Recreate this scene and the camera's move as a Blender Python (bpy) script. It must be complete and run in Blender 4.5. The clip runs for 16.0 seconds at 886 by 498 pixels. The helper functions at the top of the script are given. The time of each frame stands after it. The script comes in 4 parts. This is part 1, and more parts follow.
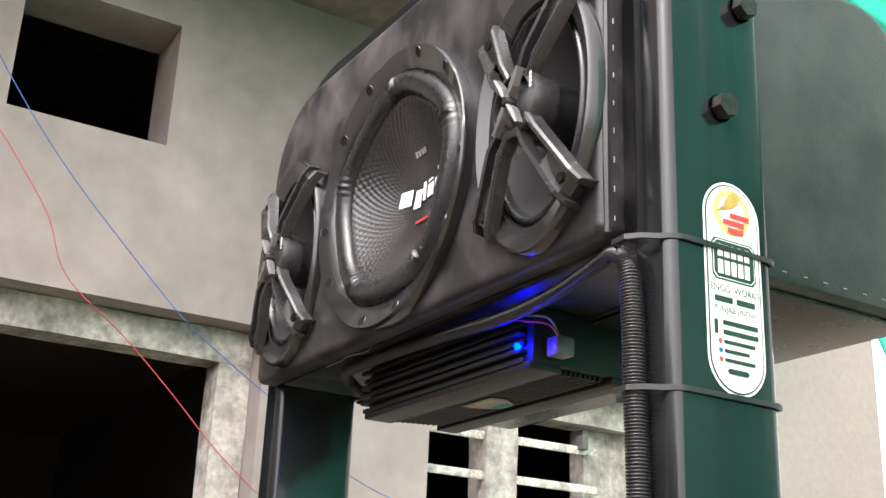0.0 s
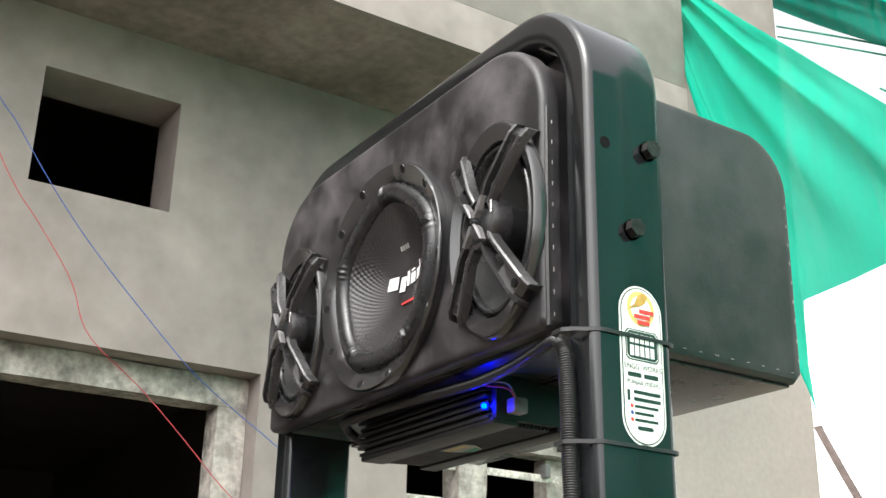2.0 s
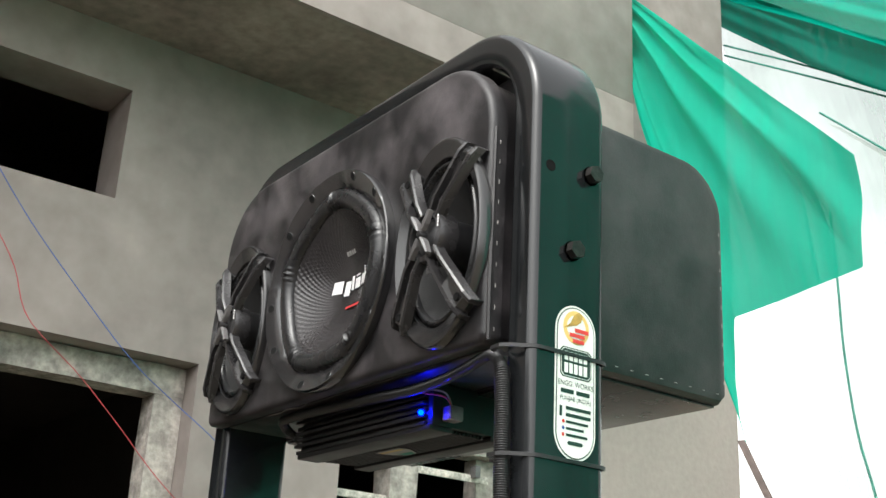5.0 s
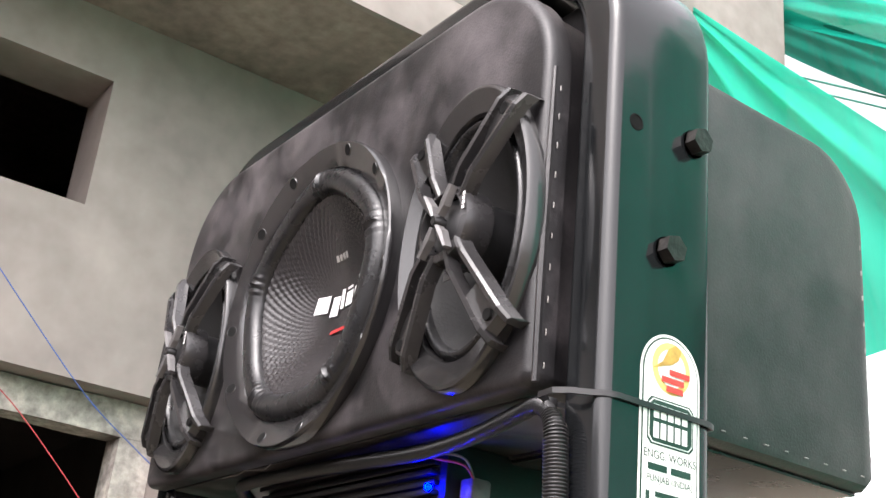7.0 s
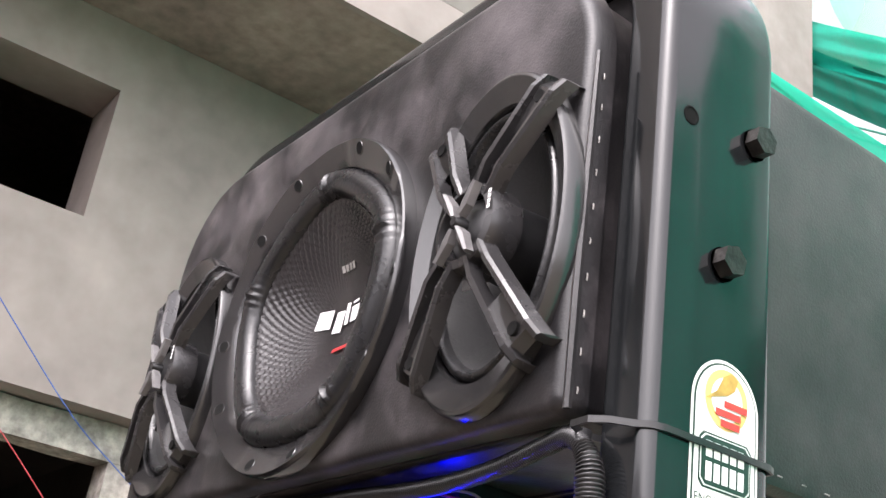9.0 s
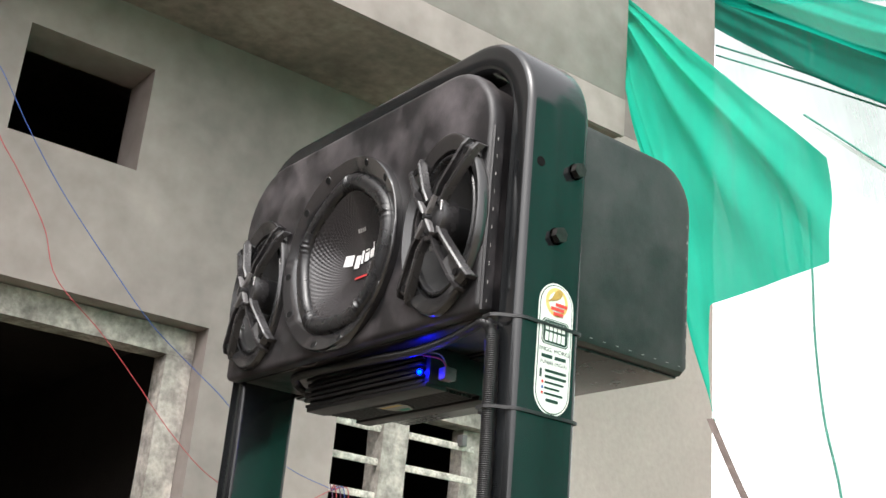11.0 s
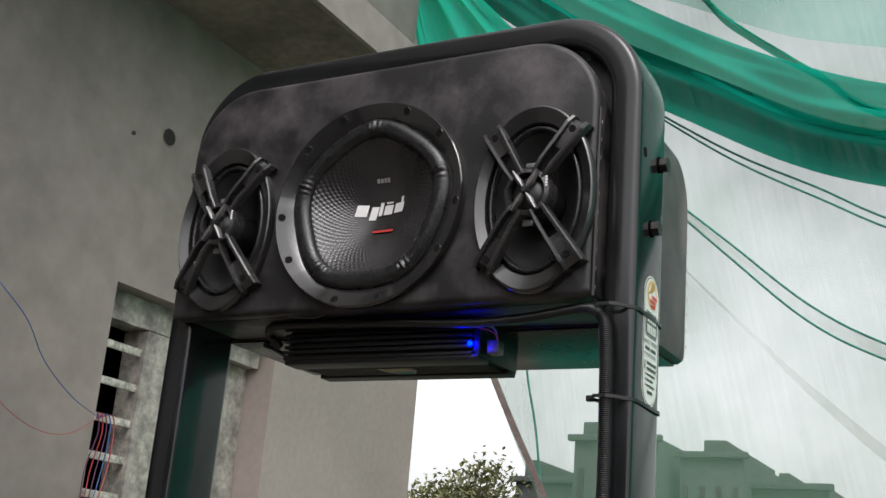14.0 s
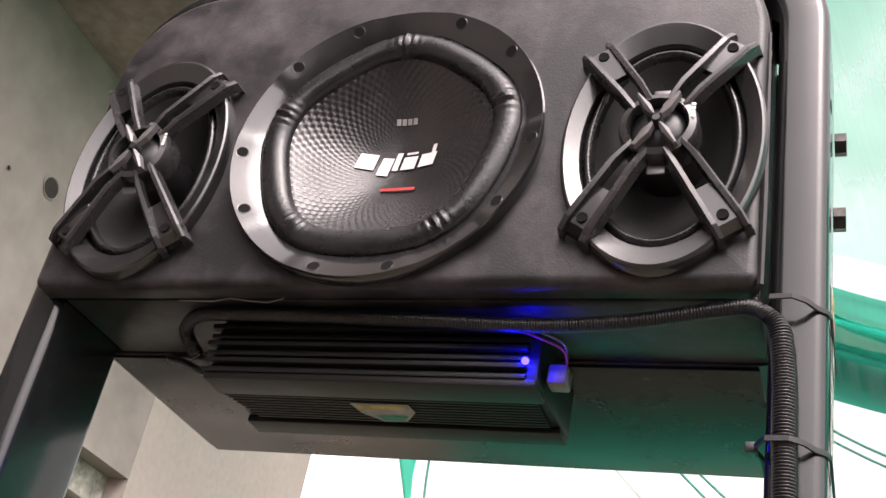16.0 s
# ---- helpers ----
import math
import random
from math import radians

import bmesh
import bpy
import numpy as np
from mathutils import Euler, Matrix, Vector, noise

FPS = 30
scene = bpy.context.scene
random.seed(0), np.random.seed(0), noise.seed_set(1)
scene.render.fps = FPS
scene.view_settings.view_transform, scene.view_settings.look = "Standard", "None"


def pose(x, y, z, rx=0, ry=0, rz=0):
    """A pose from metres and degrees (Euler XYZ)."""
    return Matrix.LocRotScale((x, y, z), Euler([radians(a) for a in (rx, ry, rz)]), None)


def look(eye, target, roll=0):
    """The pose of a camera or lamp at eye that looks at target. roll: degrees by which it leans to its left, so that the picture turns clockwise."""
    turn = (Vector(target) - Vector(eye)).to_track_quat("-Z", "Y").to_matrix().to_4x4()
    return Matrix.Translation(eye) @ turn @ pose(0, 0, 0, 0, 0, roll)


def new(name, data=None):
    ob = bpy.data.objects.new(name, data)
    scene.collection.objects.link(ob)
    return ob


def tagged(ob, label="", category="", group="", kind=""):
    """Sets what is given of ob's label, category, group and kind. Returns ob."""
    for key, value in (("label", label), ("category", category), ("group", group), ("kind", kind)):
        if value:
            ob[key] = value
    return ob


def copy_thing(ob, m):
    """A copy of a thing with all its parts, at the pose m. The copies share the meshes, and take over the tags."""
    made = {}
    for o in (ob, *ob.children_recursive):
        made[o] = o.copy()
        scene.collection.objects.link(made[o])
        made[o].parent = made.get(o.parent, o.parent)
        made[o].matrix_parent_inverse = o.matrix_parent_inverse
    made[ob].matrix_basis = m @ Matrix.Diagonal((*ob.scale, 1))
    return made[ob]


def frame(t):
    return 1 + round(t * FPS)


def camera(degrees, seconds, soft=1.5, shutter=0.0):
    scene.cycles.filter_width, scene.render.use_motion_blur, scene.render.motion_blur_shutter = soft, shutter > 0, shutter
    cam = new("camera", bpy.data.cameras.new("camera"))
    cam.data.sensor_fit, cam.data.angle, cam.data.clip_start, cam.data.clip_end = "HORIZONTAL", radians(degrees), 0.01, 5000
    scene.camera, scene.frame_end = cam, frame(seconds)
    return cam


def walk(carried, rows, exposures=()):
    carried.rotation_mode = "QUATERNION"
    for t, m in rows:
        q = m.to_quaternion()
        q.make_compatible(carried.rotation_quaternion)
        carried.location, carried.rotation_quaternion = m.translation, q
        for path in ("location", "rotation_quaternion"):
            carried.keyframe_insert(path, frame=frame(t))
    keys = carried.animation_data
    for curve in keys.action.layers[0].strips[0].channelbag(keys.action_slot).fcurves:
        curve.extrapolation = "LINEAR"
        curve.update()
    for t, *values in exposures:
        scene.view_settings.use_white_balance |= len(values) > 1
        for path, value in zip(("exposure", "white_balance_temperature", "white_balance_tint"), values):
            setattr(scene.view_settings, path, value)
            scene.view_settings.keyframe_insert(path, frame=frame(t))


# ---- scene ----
cam = camera(42.0, 16.0, soft=1.5)
PATH = [
    (0, (1.066, -0.556, 1.696), (-0.551, 0.409, 2.371), 2.5),
    (0.5, (1.117, -0.610, 1.687), (-0.500, 0.333, 2.391), 1.2),
    (1, (1.206, -0.652, 1.689), (-0.412, 0.285, 2.399), 0.6),
    (1.5, (1.283, -0.705, 1.671), (-0.315, 0.262, 2.384), 0.4),
    (2, (1.346, -0.748, 1.652), (-0.229, 0.256, 2.368), 1.2),
    (2.5, (1.391, -0.777, 1.643), (-0.159, 0.271, 2.352), 1.7),
    (3, (1.432, -0.807, 1.630), (-0.093, 0.287, 2.321), 2.5),
    (3.2, (1.446, -0.822, 1.624), (-0.068, 0.294, 2.304), 2.9),
    (5.3, (1.345, -0.756, 1.662), (-0.177, 0.321, 2.384), 3.3),
    (5.5, (1.297, -0.708, 1.666), (-0.230, 0.343, 2.418), 4.1),
    (6, (1.185, -0.630, 1.724), (-0.350, 0.402, 2.484), 4.1),
    (6.5, (1.083, -0.556, 1.761), (-0.451, 0.467, 2.538), 4.6),
    (7, (1.010, -0.510, 1.784), (-0.514, 0.521, 2.568), 5.8),
    (7.5, (0.924, -0.450, 1.816), (-0.600, 0.559, 2.628), 7.1),
    (8, (0.851, -0.406, 1.830), (-0.663, 0.582, 2.687), 8.7),
    (8.5, (0.804, -0.373, 1.840), (-0.700, 0.599, 2.731), 9.5),
    (9, (0.905, -0.444, 1.808), (-0.611, 0.550, 2.653), 8.3),
    (9.2, (1.019, -0.530, 1.807), (-0.523, 0.501, 2.555), 5.9),
    (11.3, (1.548, -0.977, 1.555), (0.042, 0.158, 2.220), 5.4),
    (11.5, (1.490, -1.037, 1.549), (0.053, 0.180, 2.223), 6.3),
    (12, (1.280, -1.193, 1.554), (0.088, 0.260, 2.238), 6.9),
    (12.5, (1.117, -1.312, 1.575), (0.102, 0.277, 2.243), 7.4),
    (13, (1.008, -1.416, 1.622), (0.085, 0.243, 2.251), 6.7),
    (13.5, (0.972, -1.442, 1.642), (0.056, 0.236, 2.230), 5.2),
    (14, (0.921, -1.380, 1.619), (-0.017, 0.283, 2.216), 4.9),
    (14.5, (0.800, -1.263, 1.607), (-0.122, 0.374, 2.292), 5.2),
    (15, (0.622, -1.054, 1.586), (-0.205, 0.568, 2.413), 7.1),
    (15.5, (0.516, -0.920, 1.561), (-0.207, 0.693, 2.496), 10.0),
    (16, (0.452, -0.822, 1.537), (-0.243, 0.756, 2.551), 11.7),
]
EXPOSURES = [(0, 1.0, 6300, 14), (1.5, 1.02, 6250, 12), (2.5, 0.38, 6200, 6), (3.2, 0.28, 6200, 5), (5.3, 0.4, 6200, 9), (7.0, 1.0, 6250, 17), (9.0, 1.0, 6200, 19), (9.4, 0.88, 6200, 18), (11.3, 0.38, 6250, 11),
             (12.0, -0.22, 6150, 11), (12.5, -0.36, 6100, 11), (14.0, -0.5, 6150, 11), (14.6, -0.36, 6150, 12), (15.3, 0.17, 6350, 17), (16, 0.58, 6600, 22)]
SKY, SUN = 0.40, 0.3
walk(cam, [(t, look(eye, target, roll)) for t, eye, target, roll in PATH], EXPOSURES)

# ---- world and light: bright overcast sky ----
world = bpy.data.worlds.new("overcast_sky")
scene.world = world
world.use_nodes = True
wn, wl = world.node_tree.nodes, world.node_tree.links
sky = wn.new("ShaderNodeTexSky")
sky.sky_type, sky.sun_disc = "NISHITA", False
sky.sun_elevation, sky.sun_rotation = radians(52), radians(150)
sky.dust_density, sky.air_density = 4.0, 1.0
pale = wn.new("ShaderNodeHueSaturation")
pale.inputs["Saturation"].default_value = 0.12
wl.new(sky.outputs[0], pale.inputs["Color"])
warm = wn.new("ShaderNodeMixRGB")
warm.blend_type = "MULTIPLY"
warm.inputs["Fac"].default_value = 1.0
warm.inputs[2].default_value = (1.0, 0.962, 0.905, 1)
wl.new(pale.outputs[0], warm.inputs[1])
wl.new(warm.outputs[0], wn["Background"].inputs["Color"])
wn["Background"].inputs["Strength"].default_value = SKY
sun_data = bpy.data.lights.new("sun", "SUN")
sun_data.energy, sun_data.angle, sun_data.color = SUN, radians(25), (1.0, 0.95, 0.88)
sun = new("sun", sun_data)
sun.matrix_world = look((2.0, -3.46, 6.6), (0, 0, 1.5))


# ---- materials ----
def surface(name, color, rough=0.5, metal=0.0, vary=0.25, scale=6.0, bump=0.15, fine=120.0, spec=0.5, tint=None, coat=0.0, streak=None, rvary=0.12, dust=0.0, edge=(0.32, 0.68)):
    """Procedural surface: broad stains and fine grain in colour, roughness and relief, at real size."""
    m = bpy.data.materials.new(name)
    m.use_nodes = True
    n, l = m.node_tree.nodes, m.node_tree.links
    b = n["Principled BSDF"]
    co = n.new("ShaderNodeTexCoord")
    mp = n.new("ShaderNodeMapping")
    if streak:
        mp.inputs["Scale"].default_value = streak
    l.new(co.outputs["Object"], mp.inputs["Vector"])
    broad, grain = n.new("ShaderNodeTexNoise"), n.new("ShaderNodeTexNoise")
    broad.inputs["Scale"].default_value, broad.inputs["Detail"].default_value, broad.inputs["Roughness"].default_value = scale, 6, 0.62
    grain.inputs["Scale"].default_value, grain.inputs["Detail"].default_value = fine, 3
    l.new(mp.outputs[0], broad.inputs["Vector"])
    l.new(co.outputs["Object"], grain.inputs["Vector"])
    ramp = n.new("ShaderNodeValToRGB")
    lo = tint or tuple(c * (1 - vary) for c in color)
    ramp.color_ramp.elements[0].position, ramp.color_ramp.elements[1].position = edge
    ramp.color_ramp.elements[0].color = (*lo, 1)
    ramp.color_ramp.elements[1].color = (*(min(1, c * (1 + vary * 0.6)) for c in color), 1)
    l.new(broad.outputs["Fac"], ramp.inputs["Fac"])
    mix = n.new("ShaderNodeMixRGB")
    mix.blend_type = "OVERLAY"
    mix.inputs["Fac"].default_value = min(0.5, vary)
    l.new(ramp.outputs[0], mix.inputs[1])
    l.new(grain.outputs["Fac"], mix.inputs[2])
    l.new(mix.outputs[0], b.inputs["Base Color"])
    rr = n.new("ShaderNodeMapRange")
    rr.inputs["To Min"].default_value, rr.inputs["To Max"].default_value = max(0.02, rough - rvary), min(1, rough + rvary)
    l.new(broad.outputs["Fac"], rr.inputs["Value"])
    l.new(rr.outputs[0], b.inputs["Roughness"])
    b.inputs["Metallic"].default_value = metal
    b.inputs["Specular IOR Level"].default_value = spec
    b.inputs["Coat Weight"].default_value = coat
    if dust:
        patch = n.new("ShaderNodeTexNoise")
        patch.inputs["Scale"].default_value, patch.inputs["Detail"].default_value, patch.inputs["Roughness"].default_value = scale * 1.3, 7, 0.66
        patch.inputs["Distortion"].default_value = 0.8
        l.new(co.outputs["Object"], patch.inputs["Vector"])
        lay = n.new("ShaderNodeMapRange")
        lay.inputs["From Min"].default_value, lay.inputs["From Max"].default_value = 0.42, 0.66
        lay.inputs["To Max"].default_value = dust
        l.new(patch.outputs["Fac"], lay.inputs["Value"])
        l.new(lay.outputs[0], b.inputs["Sheen Weight"])
        b.inputs["Sheen Roughness"].default_value = 0.35
        b.inputs["Sheen Tint"].default_value = (0.95, 0.86, 0.82, 1)
    if bump:
        add = n.new("ShaderNodeMath")
        add.operation = "ADD"
        l.new(broad.outputs["Fac"], add.inputs[0])
        l.new(grain.outputs["Fac"], add.inputs[1])
        bp = n.new("ShaderNodeBump")
        bp.inputs["Strength"].default_value, bp.inputs["Distance"].default_value = bump, 0.004
        l.new(add.outputs[0], bp.inputs["Height"])
        l.new(bp.outputs[0], b.inputs["Normal"])
    return m


def net_cloth(name, color, holes, lift=0.0):
    """Woven shade net: translucent green threads with open mesh between, streaked along the weave."""
    m = bpy.data.materials.new(name)
    m.use_nodes = True
    n, l = m.node_tree.nodes, m.node_tree.links
    n.remove(n["Principled BSDF"])
    co, mp = n.new("ShaderNodeTexCoord"), n.new("ShaderNodeMapping")
    mp.vector_type = "TEXTURE"
    mp.inputs["Scale"].default_value = (0.014, 0.3, 0.5)
    mp.inputs["Rotation"].default_value = (0, radians(-12), 0)
    l.new(co.outputs["Object"], mp.inputs["Vector"])
    noise_t, stain = n.new("ShaderNodeTexNoise"), n.new("ShaderNodeTexNoise")
    noise_t.inputs["Scale"].default_value, noise_t.inputs["Detail"].default_value = 1.0, 5
    stain.inputs["Scale"].default_value, stain.inputs["Detail"].default_value = 1.7, 5
    l.new(mp.outputs[0], noise_t.inputs["Vector"])
    l.new(co.outputs["Object"], stain.inputs["Vector"])
    dif, tra, clear = n.new("ShaderNodeBsdfDiffuse"), n.new("ShaderNodeBsdfTranslucent"), n.new("ShaderNodeBsdfTransparent")
    ramp = n.new("ShaderNodeValToRGB")
    ramp.color_ramp.elements[0].position, ramp.color_ramp.elements[1].position = 0.3, 0.7
    ramp.color_ramp.elements[0].color = (*(c * 0.75 for c in color), 1)
    ramp.color_ramp.elements[1].color = (*color, 1)
    l.new(stain.outputs["Fac"], ramp.inputs["Fac"])
    l.new(ramp.outputs[0], dif.inputs["Color"])
    l.new(ramp.outputs[0], tra.inputs["Color"])
    weave, out = n.new("ShaderNodeMixShader"), n.new("ShaderNodeMixShader")
    weave.inputs["Fac"].default_value = 0.6
    l.new(dif.outputs[0], weave.inputs[1])
    l.new(tra.outputs[0], weave.inputs[2])
    amount = n.new("ShaderNodeMapRange")
    amount.inputs["From Min"].default_value, amount.inputs["From Max"].default_value = 0.3, 0.7
    amount.inputs["To Min"].default_value, amount.inputs["To Max"].default_value = max(0, holes - 0.022), min(1, holes + 0.022)
    l.new(noise_t.outputs["Fac"], amount.inputs["Value"])
    patch, both = n.new("ShaderNodeMapRange"), n.new("ShaderNodeMath")
    patch.inputs["From Min"].default_value, patch.inputs["From Max"].default_value = 0.3, 0.7
    patch.inputs["To Min"].default_value, patch.inputs["To Max"].default_value = -0.25 * holes, 0.25 * holes
    l.new(stain.outputs["Fac"], patch.inputs["Value"])
    both.operation, both.use_clamp = "ADD", True
    l.new(amount.outputs[0], both.inputs[0])
    l.new(patch.outputs[0], both.inputs[1])
    l.new(both.outputs[0], out.inputs["Fac"])
    l.new(weave.outputs[0], out.inputs[1])
    l.new(clear.outputs[0], out.inputs[2])
    l.new(out.outputs[0], n["Material Output"].inputs["Surface"])
    return m


def glowing(name, color, strength):
    m = bpy.data.materials.new(name)
    m.use_nodes = True
    b = m.node_tree.nodes["Principled BSDF"]
    b.inputs["Base Color"].default_value = (*color, 1)
    b.inputs["Emission Color"].default_value = (*color, 1)
    b.inputs["Emission Strength"].default_value = strength
    return m


PLASTER = surface("cement_plaster", (0.305, 0.266, 0.246), 0.9, vary=0.26, scale=1.3, bump=0.3, fine=12, spec=0.2)
# the wall's plaster again, the open end's brighter light put into its colour
PLASTER_WARM = surface("cement_plaster_lit", (0.40, 0.345, 0.315), 0.9, vary=0.12, scale=1.3, bump=0.25, fine=45, spec=0.2)
SOFFIT = surface("formwork_concrete", (0.27, 0.225, 0.20), 0.92, vary=0.4, scale=2.4, bump=0.5, fine=30, spec=0.2)
FRAME_CON = surface("rough_concrete_frame", (0.42, 0.39, 0.35), 0.9, vary=0.55, scale=14, bump=0.8, fine=60, spec=0.2)
# near-black albedo holds the shade of rooms, wall holes and far windows
DARK = surface("opening_shade", (0.05, 0.045, 0.042), 0.95, vary=0.3, scale=2, bump=0.1, spec=0.1)
# black for flat hole faces, the shade of their depth put into colour
BLACK = surface("hole_shade_black", (0.008, 0.008, 0.008), 0.9, vary=0.1, scale=40, bump=0.0, spec=0.1)
BAR = surface("whitewashed_bar", (0.6, 0.56, 0.5), 0.7, vary=0.5, scale=30, bump=0.3)
GLOSS = surface("gloss_black_paint", (0.010, 0.011, 0.012), 0.16, vary=0.3, scale=9, bump=0.03, fine=20, coat=0.12)
REXINE = surface("black_rexine", (0.068, 0.060, 0.064), 0.46, vary=0.25, scale=9, bump=0.10, fine=420, spec=0.45, tint=(0.0075, 0.007, 0.008), rvary=0.24, dust=0.27, edge=(0.46, 0.72))
REXINE_BODY = surface("black_rexine_body", (0.040, 0.037, 0.038), 0.42, vary=0.25, scale=7, bump=0.08, fine=420, spec=0.5, tint=(0.014, 0.0135, 0.014), rvary=0.2, dust=0.25, edge=(0.42, 0.66))
BOARD = surface("smooth_black_board", (0.020, 0.021, 0.021), 0.26, vary=0.3, scale=6, bump=0.04, fine=60, spec=0.25)
STITCH = surface("pale_stitching", (0.27, 0.26, 0.25), 0.7, vary=0.2, scale=60, bump=0.1)
FLANGE = surface("satin_black_steel", (0.016, 0.0155, 0.0165), 0.2, vary=0.15, scale=20, bump=0.02, fine=300, spec=0.8, rvary=0.05, coat=0.2)
RUBBER = surface("rubber_surround", (0.014, 0.014, 0.015), 0.28, vary=0.3, scale=25, bump=0.1, fine=260)
CONE = surface("woven_cone", (0.026, 0.024, 0.025), 0.22, vary=0.2, scale=15, bump=0.1, fine=500, spec=0.6)
CONE_PAPER = surface("black_paper_cone", (0.012, 0.012, 0.012), 0.55, vary=0.25, scale=20, bump=0.1, fine=300)
PLASTIC = surface("black_plastic", (0.015, 0.015, 0.016), 0.38, vary=0.25, scale=25, bump=0.05, fine=200)
GRILLE = surface("grey_satin_plastic", (0.017, 0.0165, 0.017), 0.22, vary=0.15, scale=25, bump=0.02, fine=200, spec=0.7, rvary=0.05, coat=0.15)
ARM = surface("grey_lacquered_plastic", (0.026, 0.025, 0.026), 0.27, vary=0.12, scale=25, bump=0.02, fine=200, spec=0.55, rvary=0.05, coat=0.05)
SILVER = surface("silver_trim", (0.16, 0.155, 0.155), 0.34, metal=0.3, vary=0.15, scale=30, bump=0.03)
WHITE = surface("white_print", (0.75, 0.74, 0.74), 0.5, vary=0.08, scale=30, bump=0.02)
RED = surface("red_print", (0.45, 0.03, 0.03), 0.5, vary=0.1, scale=30, bump=0.02)
AMP = surface("black_anodised_aluminium", (0.009, 0.009, 0.009), 0.48, vary=0.25, scale=18, bump=0.08, fine=300, spec=0.35)
STEEL = surface("oiled_bolt_steel", (0.03, 0.028, 0.026), 0.38, metal=0.5, vary=0.4, scale=60, bump=0.2)
CONDUIT = surface("corrugated_conduit_plastic", (0.02, 0.02, 0.021), 0.35, vary=0.2, scale=40, bump=0.05)
STICKER = surface("white_vinyl", (0.74, 0.77, 0.72), 0.35, vary=0.05, scale=20, bump=0.02)
INK = surface("dark_green_ink", (0.012, 0.035, 0.025), 0.4, vary=0.1, scale=40, bump=0.02)
OCHRE = surface("ochre_ink", (0.42, 0.27, 0.06), 0.45, vary=0.3, scale=60, bump=0.02)
YELLOW = surface("yellow_ink", (0.72, 0.5, 0.16), 0.45, vary=0.1, scale=60, bump=0.02)
REDINK = surface("red_ink", (0.6, 0.05, 0.04), 0.45, vary=0.1, scale=60, bump=0.02)
BLUE_WIRE = surface("blue_wire_sheath", (0.04, 0.09, 0.32), 0.4, vary=0.15, scale=40, bump=0.02)
RED_WIRE = surface("red_wire_sheath", (0.42, 0.05, 0.06), 0.4, vary=0.15, scale=40, bump=0.02)
PURPLE_WIRE = surface("purple_wire_sheath", (0.14, 0.05, 0.12), 0.4, vary=0.15, scale=40, bump=0.02)
PLUG = surface("translucent_plug_plastic", (0.20, 0.15, 0.17), 0.35, vary=0.2, scale=60, bump=0.05)
ROPE = surface("green_net_cord", (0.035, 0.20, 0.15), 0.7, vary=0.3, scale=40, bump=0.2)
GROUND = surface("packed_earth", (0.2, 0.17, 0.13), 0.95, vary=0.35, scale=1.2, bump=0.5, fine=30, spec=0.2)
FAR_WALL = surface("distant_render", (0.06, 0.07, 0.066), 0.9, vary=0.15, scale=0.5, bump=0.1, fine=5)
# dark albedo for the added walls that stand out of view
UNSEEN_WALL = surface("dark_unseen_wall", (0.11, 0.09, 0.08), 0.9, vary=0.3, scale=1.5, bump=0.3, fine=20, spec=0.2)
LEAF = surface("leaf", (0.12, 0.13, 0.05), 0.6, vary=0.4, scale=3, bump=0.1)
BARK = surface("bark", (0.12, 0.09, 0.06), 0.9, vary=0.4, scale=12, bump=0.6)
NET = net_cloth("shade_net_double", (0.035, 0.58, 0.41), 0.04)
# same net; light lost in the stacked folds is put into a darker green
NET_BAND = net_cloth("shade_net_fold_dark", (0.010, 0.20, 0.145), 0.02)
NET_SWAG = net_cloth("shade_net_swag", (0.012, 0.44, 0.32), 0.08)
NET_MID = net_cloth("shade_net_layer", (0.20, 0.66, 0.53), 0.52)
NET_THIN = net_cloth("shade_net_single", (0.27, 0.49, 0.34), 0.57)
# tint for crease strips, with the fold shading put into the colour
NET_FAINT = net_cloth("net_crease_shading", (0.36, 0.36, 0.27), 0.72)
HEM = surface("faded_hem", (0.13, 0.10, 0.09), 0.8, vary=0.3, scale=30, bump=0.1)
LED_BLUE = glowing("blue_led", (0.0004, 0.0018, 1.0), 330.0)


# ---- builders ----
def tidy(bm, smooth=True):
    bmesh.ops.recalc_face_normals(bm, faces=bm.faces)
    for f in bm.faces:
        f.smooth = smooth


def part(name, bm, material, parent=None, label="", angle=38):
    """Links a bmesh as one mesh object, shaded smooth up to an angle."""
    tidy(bm)
    cut = radians(angle)
    for e in bm.edges:
        if len(e.link_faces) == 2 and e.calc_face_angle(0) > cut:
            e.smooth = False
    me = bpy.data.meshes.new(name)
    bm.to_mesh(me)
    bm.free()
    me.materials.append(material)
    ob = new(name, me)
    ob.parent = parent
    if label:
        ob["label"] = label
    return ob


def thing(name, label, category, at=(0, 0, 0), group="", kind=""):
    ob = new(name)
    ob.empty_display_size = 0.05
    ob.location = at
    return tagged(ob, label, category, group, kind)


def box(bm, x0, x1, y0, y1, z0, z1, bevel=0.0, m=None):
    made = bmesh.ops.create_cube(bm, size=1)["verts"]
    for v in made:
        v.co = Vector(((x0 + x1) / 2 + v.co.x * (x1 - x0), (y0 + y1) / 2 + v.co.y * (y1 - y0), (z0 + z1) / 2 + v.co.z * (z1 - z0)))
        if m:
            v.co = m @ v.co
    if bevel:
        edges = {e for v in made for e in v.link_edges}
        bmesh.ops.bevel(bm, geom=list(edges), offset=bevel, segments=2, affect="EDGES", profile=0.5)
    return bm


